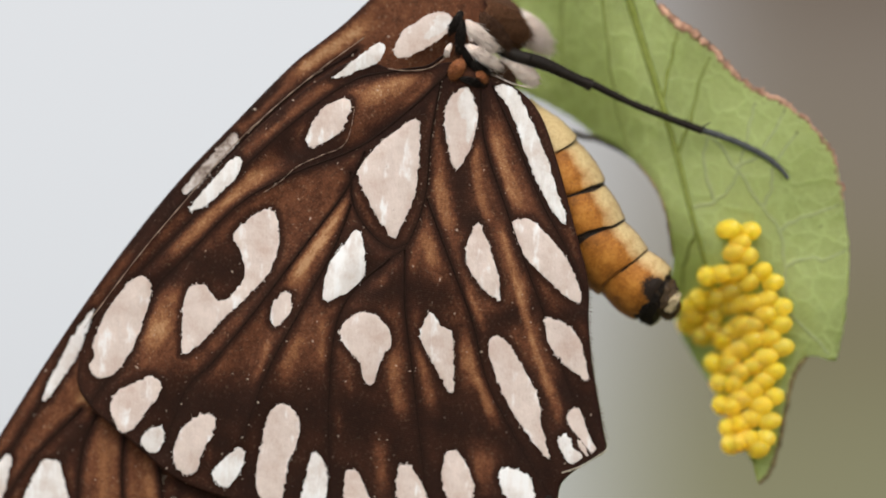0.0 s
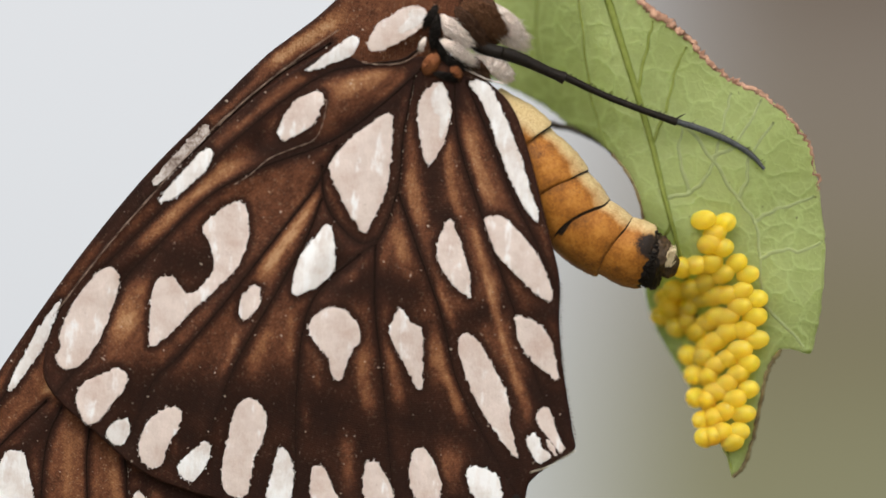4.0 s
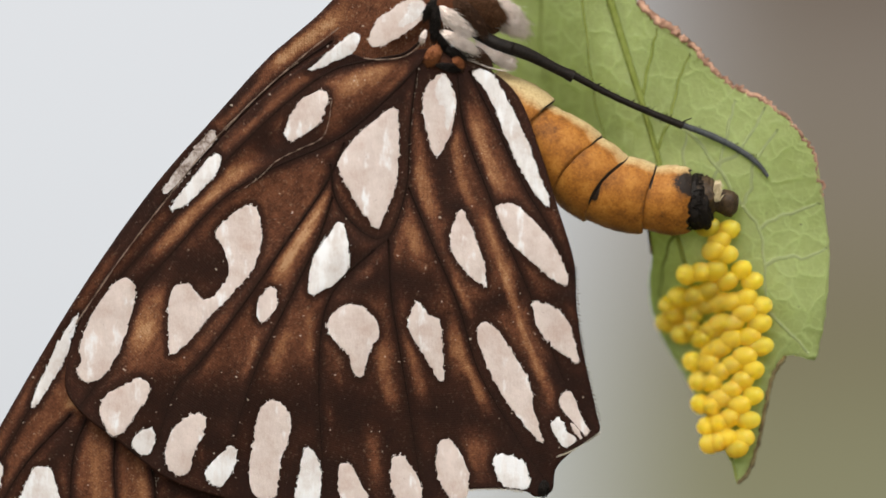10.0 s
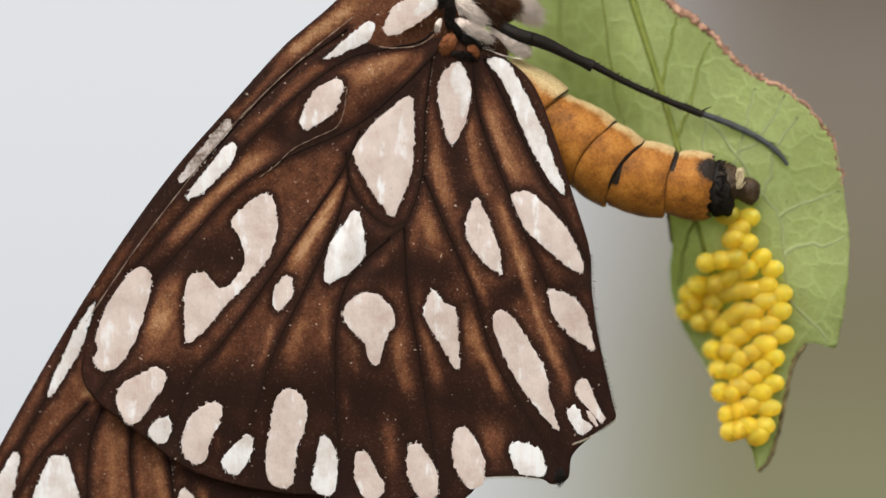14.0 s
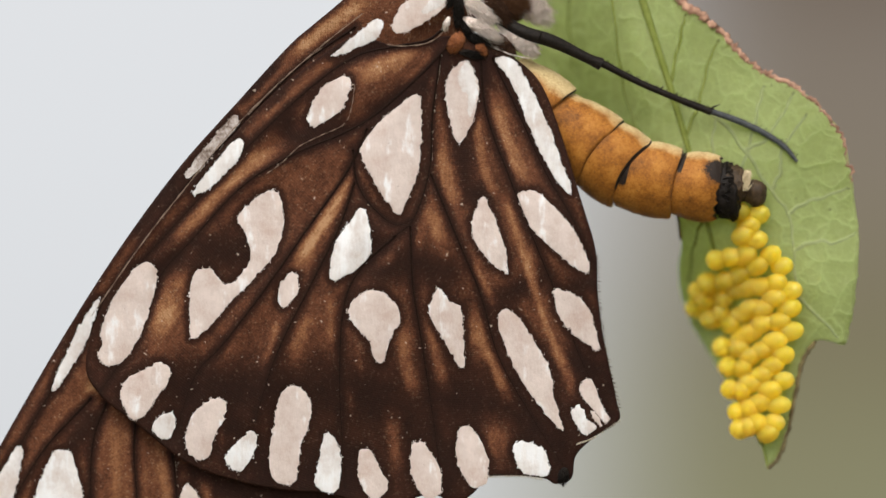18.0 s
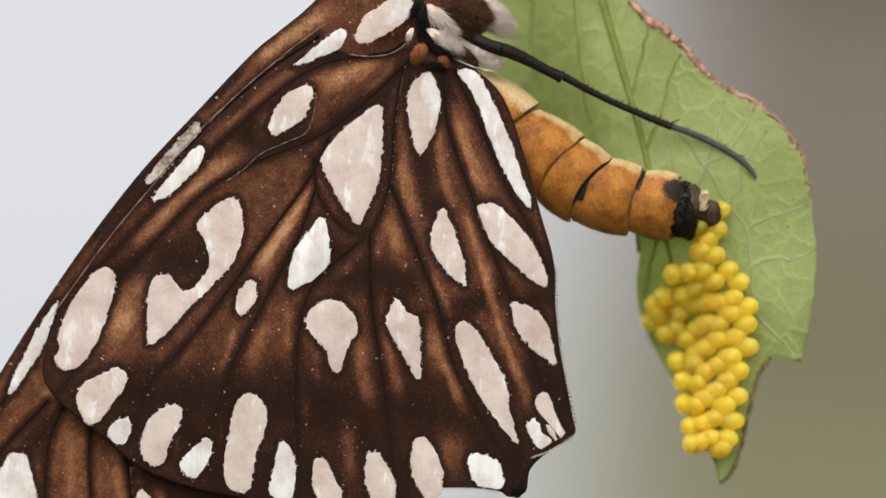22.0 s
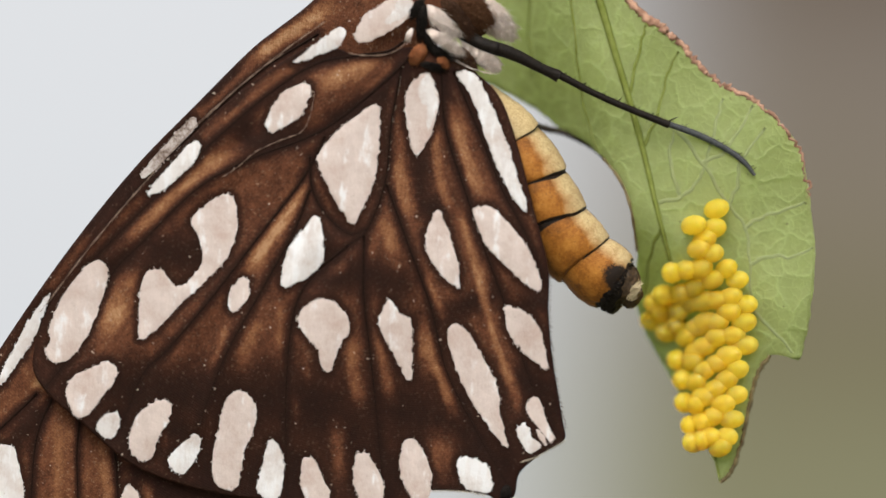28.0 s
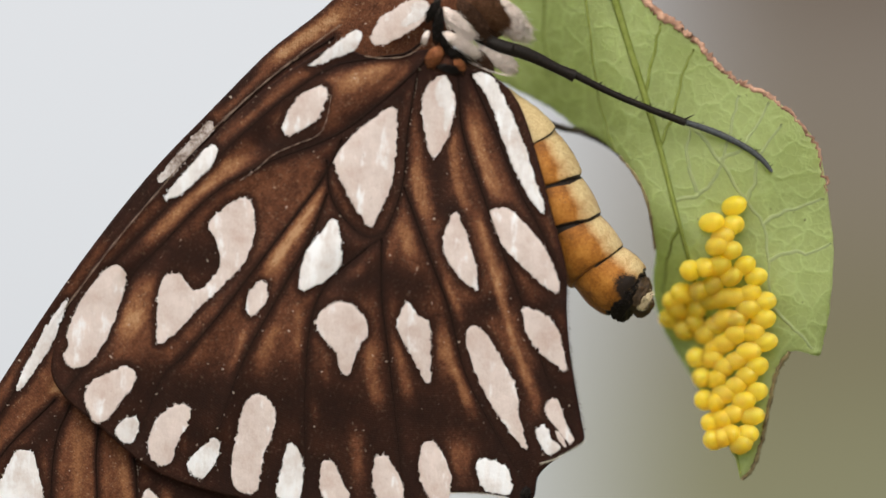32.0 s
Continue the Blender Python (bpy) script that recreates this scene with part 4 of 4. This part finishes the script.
def lumpy(name, stations, material, rough, fine, seed, sides=44, rings=34):
    """A closed body along local x through stations (x, radius, z shift), its skin broken up by noise."""
    st = np.array(stations, float)
    verts, faces = [], []
    for i in range(rings + 1):
        f = i / rings * (len(st) - 1)
        x, r, z = (np.interp(f, range(len(st)), st[:, k]) for k in range(3))
        for k in range(sides):
            a = 2 * math.pi * k / sides
            q = Vector((x * 0.06, math.cos(a) * r * 0.06, math.sin(a) * r * 0.06 + seed))
            g = 1 + rough * noise.noise(q) + fine * noise.noise(q * 3.1) + fine * 0.5 * noise.noise(q * 7.0)
            verts.append(((x + 6 * rough * 10 * noise.noise(q * 1.7 + Vector((5, 0, 0))) * 0.5) * STEP, math.cos(a) * r * g * 0.86 * STEP, (math.sin(a) * r * g + z) * STEP))
    for i in range(rings):
        for k in range(sides):
            a, b = i * sides + k, i * sides + (k + 1) % sides
            faces.append((a, b, b + sides, a + sides))
    faces.append(tuple(range(sides))[::-1])
    faces.append(tuple(range(rings * sides, (rings + 1) * sides)))
    return mesh_from(name, verts, faces, material)


HORN = plain("dark brown horn", (0.02, 0.013, 0.008), (0.08, 0.048, 0.022), 7, 0.55, 0.8, spec=0.25)
TIP = part("abdomen_tip", lumpy("abdomen_tip", [(-24, 36, 0), (-6, 42, 0), (8, 49, -2), (20, 47, -6), (30, 41, -14), (37, 30, -24), (42, 15, -31), (44, 2, -32)], BLACK, 0.10, 0.10, 3), FLY, "black ragged end of the abdomen")
part("end_plate", lumpy("end_plate", [(10, 40, 4), (28, 38, 6), (40, 33, 6), (49, 22, 4), (53, 8, 4), (54, 1, 4)], HORN, 0.12, 0.12, 5), TIP, "dark brown plate behind the black scales")
KNOB = part("ovipositor", lumpy("ovipositor", [(36, 14, 2), (52, 21, 0), (64, 25, -2), (75, 24, -3), (83, 16, -3), (86, 1, -3)], HORN, 0.10, 0.08, 8), TIP, "dark brown knob at the end")
tip_dice = random.Random(9)
tip_roots = [Vector((tip_dice.uniform(41, 52), tip_dice.uniform(-30, -6), tip_dice.uniform(2, 30))) * STEP for _ in range(190)]
part("tuft", tuft("tuft", tip_roots, [Vector((0.1, -0.15, 1))] * 190, 15 * STEP, 1.2 * STEP, CREAM, 4, 0.2), TIP, "cream hair tuft")
black_roots = []
for _ in range(220):
    turn = tip_dice.uniform(0, 2 * math.pi)
    black_roots.append(Vector((tip_dice.uniform(3, 18), math.cos(turn) * 41, math.sin(turn) * 48 - 2)) * STEP)
part("scale_fringe", tuft("scale_fringe", black_roots, [Vector((1.0, p.y * 200, p.z * 200)) for p in black_roots], 9 * STEP, 1.7 * STEP, BLACK, 6, 0.3), TIP, "ragged black scales")


def segment_rows(i, bends):
    """Poses of ring i (5: the tip) in the butterfly's space for rows of (time, hanging, raised, arched)."""
    rows = []
    for t, hang, lift, arch in bends:
        own = [Vector(p) for p in LAYING]
        j = [p + (Vector(h) - p) * hang + (Vector(r) - p) * lift + (Vector(c) - p) * arch for p, h, r, c in zip(own, HANGING, RAISED, ARCHED)]
        a, b = (j[i], j[i + 1]) if i < 5 else (j[4] * 0.4 + j[5] * 0.6, j[6])
        turn = math.degrees(math.atan2(b.y - a.y, b.x - a.x))
        k = min(i + 1, 5)
        spot_at = at(j[k].x, j[k].y, BELLY - 0.2 * (i == 5)) - HOME
        slip = -12 * min(1.0, 4 * hang) * STEP if i == 5 else 0.0       # the end draws in as the body hangs
        rows.append((t, Matrix.Translation(spot_at) @ pose(0, 0, 0, 0, turn, 0) @ pose(slip, 0, 0, 6 + 27 * hang + 8 * (lift + arch))))
    return rows


# ---- butterfly: thorax and leg ----
def ellipsoid(name, centre, size, material, seed, squash=0.8, turn=0.0):
    bm = bmesh.new()
    bmesh.ops.create_uvsphere(bm, u_segments=32, v_segments=20, radius=1)
    m = Matrix.Translation(at(*centre) - HOME) @ pose(0, 0, 0, 0, turn, 0) @ Matrix.Diagonal((size[0] * STEP, size[1] * STEP * squash, size[1] * STEP, 1))
    for v in bm.verts:
        v.co = m @ (v.co * (1 + 0.05 * noise.noise(v.co * 2.3 + Vector((seed, 0, 0)))))
    me = bpy.data.meshes.new(name)
    bm.to_mesh(me)
    bm.free()
    me.materials.append(material)
    me.polygons.foreach_set("use_smooth", [True] * len(me.polygons))
    return me


THORAX = part("thorax", ellipsoid("thorax", (856, -18, 2.4), (78, 50), FURDARK, 1, 0.5, 35), FLY, "brown furry thorax")


def fur_lobe(u, v, depth, long, short, turn, material, count, seed, label, length=26, parent=None):
    """A lobe of lying fur: a soft body under many hairs that run along its long axis, turn degrees down from level."""
    host = part("fur", ellipsoid("fur", (u, v, depth), (long * 0.9, short * 0.8), material, seed, 0.7, turn), parent or THORAX, label)
    rng = np.random.RandomState(seed)
    c, sn = math.cos(radians(turn)), math.sin(radians(turn))
    roots = []
    count = int(count * 1.8)
    for _ in range(count):
        a, r = rng.uniform(0, 2 * math.pi), math.sqrt(rng.uniform(0, 1))
        x, y = math.cos(a) * r * long * 0.95, math.sin(a) * r * short
        bulge = math.sqrt(max(0.0, 1 - r * r)) * short * 0.7 * STEP * 1000
        roots.append(at(u + x * c - y * sn, v + x * sn + y * c, depth - bulge) - HOME)
    way = Vector((c, -0.12, -sn))
    part("hair", tuft("hair", roots, [way] * count, length * STEP, 0.75 * STEP, material, seed, 0.16), host)


fur_lobe(914, -4, 2.6, 60, 27, 38, FUR, 700, 21, "rosy fur band", 26)
fur_lobe(862, 2, 0.6, 44, 15, 50, FURDARK, 400, 22, "brown fur stripe", 22)
fur_lobe(832, 8, 0.25, 34, 13, 42, FUR, 420, 23, "rosy white fur tuft", 30)
fur_lobe(836, 44, 0.12, 32, 10, 30, FUR, 400, 24, "white fur tuft", 30)
fur_lobe(906, 64, 0.9, 46, 18, 40, FUR, 900, 25, "white fur lobe behind the leg", 13)
fur_lobe(876, -16, 1.2, 56, 26, 32, BROWNFUR, 900, 38, "reddish brown fur", 20)
fur_lobe(878, 78, 0.7, 30, 16, 50, FURDARK, 320, 26, "brown fur", 16)
fur_lobe(852, 84, 0.35, 30, 13, 30, FURDARK, 260, 27, "brown fur", 16)
fur_lobe(803, 12, 0.0, 32, 9, 95, BLACK, 260, 28, "black scales", 16)
fur_lobe(832, 66, 0.08, 24, 8, 25, BLACK, 300, 29, "black scales", 16)
fur_lobe(800, 70, 0.08, 19, 13, 120, RUST, 420, 30, "rusty orange scales", 11)
fur_lobe(796, -14, 0.05, 20, 8, 115, BLACK, 200, 33, "black scales", 16)
fur_lobe(812, 44, 0.05, 16, 6, 60, BLACK, 200, 34, "black scales", 14)
fur_lobe(822, 93, 0.02, 22, 6, 12, BLACK, 200, 36, "black scales", 14)
fur_lobe(842, 82, 0.05, 13, 9, 60, RUST, 140, 31, "rusty orange scales", 10)
fur_lobe(783, 36, -0.05, 10, 5, 110, FUR, 110, 32, "small white tuft", 12)
fur_lobe(986, 840, 0.05, 15, 10, 100, BLACK, 160, 35, "black tuft at the wing's corner", 9, HIND)
SEAM = curve_through([(676, 76), (702, 79), (740, 76), (765, 64), (782, 46)], 8)
part("wing_hinge", tube([at(u, v, -0.12) - HOME for u, v in SEAM], 0.00002 + 0.000008 * np.sin(np.arange(len(SEAM))), COSTA, "wing_hinge", 6), THORAX, "thin silvery line at the wing's root")
HAIRS = curve_through([(846, 76), (872, 86), (900, 96), (925, 101)], 6)
part("hair", tuft("hair", [at(u, v, 0.1) - HOME for u, v in HAIRS], [Vector((1, 0, -0.25))] * len(HAIRS), 20 * STEP, 0.7 * STEP, FUR, 37, 0.12), THORAX, "long pale hairs over the abdomen's root")


def limb(name, pts, radii, material, parent, label, hairs=0, seed=0):
    c = curve_through(pts, 8)
    line = [at(u, v, d) - HOME for u, v, d in c]
    rad = np.interp(np.linspace(0, 1, len(c)), np.linspace(0, 1, len(radii)), radii) * STEP
    ob = part(name, tube(line, rad, material, name, 12), parent, label)
    if hairs:
        rng = np.random.RandomState(seed)
        pick = rng.randint(1, len(line) - 1, hairs)
        ways = [((line[k + 1] - line[k - 1]).normalized() * 1.2 + Vector((0, -0.3, rng.choice([-1, 1, 1])))) for k in pick]
        part("bristle", tuft("bristle", [line[k] for k in pick], ways, 15 * STEP, 0.9 * STEP, BLACK, seed, 0.15), ob)
    return ob


LEG = limb("leg", [(838, -8, 2.0), (872, 28, 1.0), (915, 54, 0.65), (960, 68, 0.7)], [9, 11, 12, 12], BLACK, FLY, "black jointed leg reaching to the leaf")
limb("femur", [(945, 62, 0.6), (985, 78, 0.8), (1025, 98, 0.95), (1056, 112, 1.1)], [10.5, 12, 11, 10, 9.2, 9.5, 11.5], BLACK, LEG, "black thigh", 40, 31)
limb("tibia", [(1050, 106, 1.1), (1120, 142, 1.35), (1190, 172, 1.6), (1252, 196, 1.75)], [7, 6, 6, 7], BLACK, LEG, "slim black shin", 110, 32)
limb("tarsus", [(1246, 193, 1.75), (1300, 212, 1.95), (1350, 236, 2.05), (1384, 260, 2.1), (1404, 284, 2.12)], [5.2, 6, 5.4, 5, 3], SLATE, LEG, "slate-grey foot resting on the leaf", 40, 33)
limb("spur", [(1246, 193, 1.7), (1258, 186, 1.6), (1268, 182, 1.5)], [1.6, 1.3, 0.5], BLACK, LEG, "")

HIND_LEG = limb("leg", [(1000, 196, 3.6), (1034, 208, 4.5), (1067, 215, 5.2), (1118, 240, 4.5), (1154, 274, 3.7), (1178, 300, 3.2)], [5, 5.5, 5.5, 5.2, 4.5, 2.8], CHAR, FLY, "dark hind leg hooked round the notched leaf edge", 20, 34)

# fringe of pale scales on the hind margin
for name, pts in (("fringe", [(1010, 784), (1040, 772), (1086, 742)]), ("fringe", [(848, 842), (900, 840), (948, 845)])):
    c = curve_through(pts, 12)
    roots = [at(u, v, 0.1) - HOME for u, v in c for _ in range(3)]
    part(name, tuft(name, roots, [Vector((0.25, 0, -1))] * len(roots), 5 * STEP, 1.0 * STEP, FRINGE, 41, 0.4), HIND, "pale scale fringe")
inner = curve_through([(1046, 450), (1050, 540), (1062, 620), (1084, 720)], 14)
part("hair_fringe", tuft("hair_fringe", [at(u, v, 0.1) - HOME for u, v in inner for _ in range(4)], [Vector((0.8, 0, -0.6))] * (4 * len(inner)), 7 * STEP, 0.6 * STEP, FURDARK, 42, 0.3), HIND, "fine dark edge hairs")
tagged(FLY, "brown butterfly with rosy white wing spots laying on the leaf", "butterfly")


# ---- what moves ----
def perch(x, z, turn):
    return pose(x / 1000, 0, Z0 + z / 1000, 0, turn, 0)


def motions():
    rows = [
        (0, perch(0.093, -0.379, 1.84)),
        (0.5, perch(0.078, -0.619, 2.75)),
        (1, perch(0.004, -0.773, 2.40)),
        (1.5, perch(0.041, -0.791, 2.36)),
        (2, perch(0.062, -0.676, 2.61)),
        (2.5, perch(0.030, -0.716, 2.58)),
        (3, perch(0.082, -0.697, 2.55)),
        (3.5, perch(0.064, -0.669, 2.45)),
        (5.5, perch(-0.093, -0.639, 2.60)),
        (6, perch(-0.035, -0.527, 2.57)),
        (6.5, perch(-0.080, -0.539, 1.94)),
        (7, perch(-0.066, -0.432, 1.47)),
        (7.5, perch(0.208, -0.227, 0.61)),
        (8, perch(0.366, -0.249, 0.04)),
        (8.5, perch(0.443, -0.092, -0.18)),
        (9, perch(0.477, -0.049, -0.99)),
        (9.5, perch(0.531, 0.002, -0.68)),
        (10, perch(0.450, 0.022, -0.91)),
        (10.5, perch(0.331, -0.048, -0.97)),
        (11, perch(0.346, 0.057, -0.66)),
        (11.5, perch(0.328, 0.027, -0.78)),
        (12, perch(0.310, -0.000, -0.98)),
        (12.5, perch(0.368, 0.017, -1.26)),
        (13, perch(0.450, 0.085, -1.01)),
        (13.5, perch(0.365, 0.076, -1.04)),
        (14, perch(0.223, 0.063, -0.89)),
        (14.5, perch(0.247, 0.097, -0.89)),
        (16.5, perch(0.180, 0.057, -0.62)),
        (17, perch(0.158, 0.050, -0.39)),
        (17.5, perch(0.114, -0.051, -0.45)),
        (18, perch(0.067, 0.025, -0.15)),
        (18.5, perch(0.043, -0.014, -0.08)),
        (19, perch(-0.015, 0.006, 0.03)),
        (19.5, perch(-0.078, -0.053, 0.31)),
        (20, perch(-0.190, 0.030, 0.53)),
        (20.5, perch(-0.179, -0.084, 0.42)),
        (21, perch(-0.068, 0.014, 0.37)),
        (21.5, perch(0.005, -0.022, 0.16)),
        (22, perch(0.143, -0.103, -0.35)),
        (22.5, perch(0.196, -0.091, -0.59)),
        (23, perch(0.149, -0.162, -0.33)),
        (23.5, perch(0.138, -0.178, -0.38)),
        (24, perch(0.132, -0.176, -0.15)),
        (24.5, perch(0.091, -0.213, -0.00)),
        (25, perch(0.061, -0.240, 0.01)),
        (25.5, perch(0.063, -0.212, 0.29)),
        (27.5, perch(-0.063, -0.234, 1.14)),
        (28, perch(-0.030, -0.153, 1.42)),
        (28.5, perch(-0.061, -0.209, 1.36)),
        (29, perch(-0.080, -0.242, 1.36)),
        (29.5, perch(-0.013, -0.166, 1.55)),
        (30, perch(-0.053, -0.293, 1.47)),
        (30.5, perch(-0.051, -0.239, 1.61)),
        (31, perch(-0.075, -0.280, 1.53)),
        (31.5, perch(-0.069, -0.299, 1.59)),
        (32, perch(-0.057, -0.208, 1.78)),
    ]
    walk(FLY, rows)
    # the feet keep their hold on the leaf while the body shifts
    walk(HIND_LEG, [(t, m.inverted() @ Matrix.Translation(HOME)) for t, m in rows])
    foot, hip = at(1384, 260), at(872, 28)
    steps = []
    for t, m in rows:
        then, now = hip - foot, m @ (hip - HOME) - foot
        swing = math.degrees(math.atan2(then.z, then.x) - math.atan2(now.z, now.x))
        steps.append((t, m.inverted() @ Matrix.Translation(foot) @ pose(0, 0, 0, 0, (swing + 180) % 360 - 180, 0) @ Matrix.Translation(HOME - foot)))
    walk(LEG, steps)
    bends = [(0, 0.95, 0, 0), (0.5, 1.06, 0, 0), (1.5, 1.03, 0, 0), (2, 0.95, 0, 0), (2.5, 0.78, 0.05, 0), (3, 0.58, 0.1, 0), (3.5, 0.45, 0.32, 0),
             (5.5, 0.1, 0.88, 0), (6, 0, 1, 0), (6.5, 0, 0.5, 0.5), (7, 0, 0, 1), (7.5, 0, 0, 0.86), (8, 0, 0, 0.68), (8.5, 0, 0, 0.5), (9, 0, 0, 0.4), (10, 0, 0, 0.28),
             (12, 0, 0, 0.08), (14, 0, 0, 0.02), (17, 0.01, 0, 0), (19, 0, 0, 0), (21, 0.06, 0, 0), (22, 0.04, 0, 0), (23, 0.09, 0, 0), (23.5, 0.23, 0, 0), (24, 0.35, 0, 0),
             (24.5, 0.44, 0, 0), (25, 0.5, 0, 0), (25.5, 0.53, 0, 0), (27.5, 0.82, 0, 0), (28, 0.94, 0, 0), (29, 0.95, 0, 0), (30, 1.0, 0, 0), (30.5, 1.01, 0, 0), (32, 1.04, 0, 0)]
    for i, ob in enumerate(SEGMENTS + [TIP]):
        walk(ob, segment_rows(i, bends))
    walk(KNOB, [(t, pose(-20 * min(1.0, 4 * hang) * STEP, 0, 0)) for t, hang, lift, arch in bends])
    # the last egg leaves the abdomen and stays on the leaf
    home = LATE_EGG.matrix_world.copy()
    still = home.to_quaternion().to_matrix().to_4x4()
    poses = dict(rows)
    path = [(t, Matrix.Translation((poses[t] @ m @ Matrix.Translation((-38 * STEP, 0, 0))).translation) @ still) for t, m in segment_rows(4, bends) if t < 20.5]
    walk(LATE_EGG, path + [(21.5, home), (32, home)])



motions()
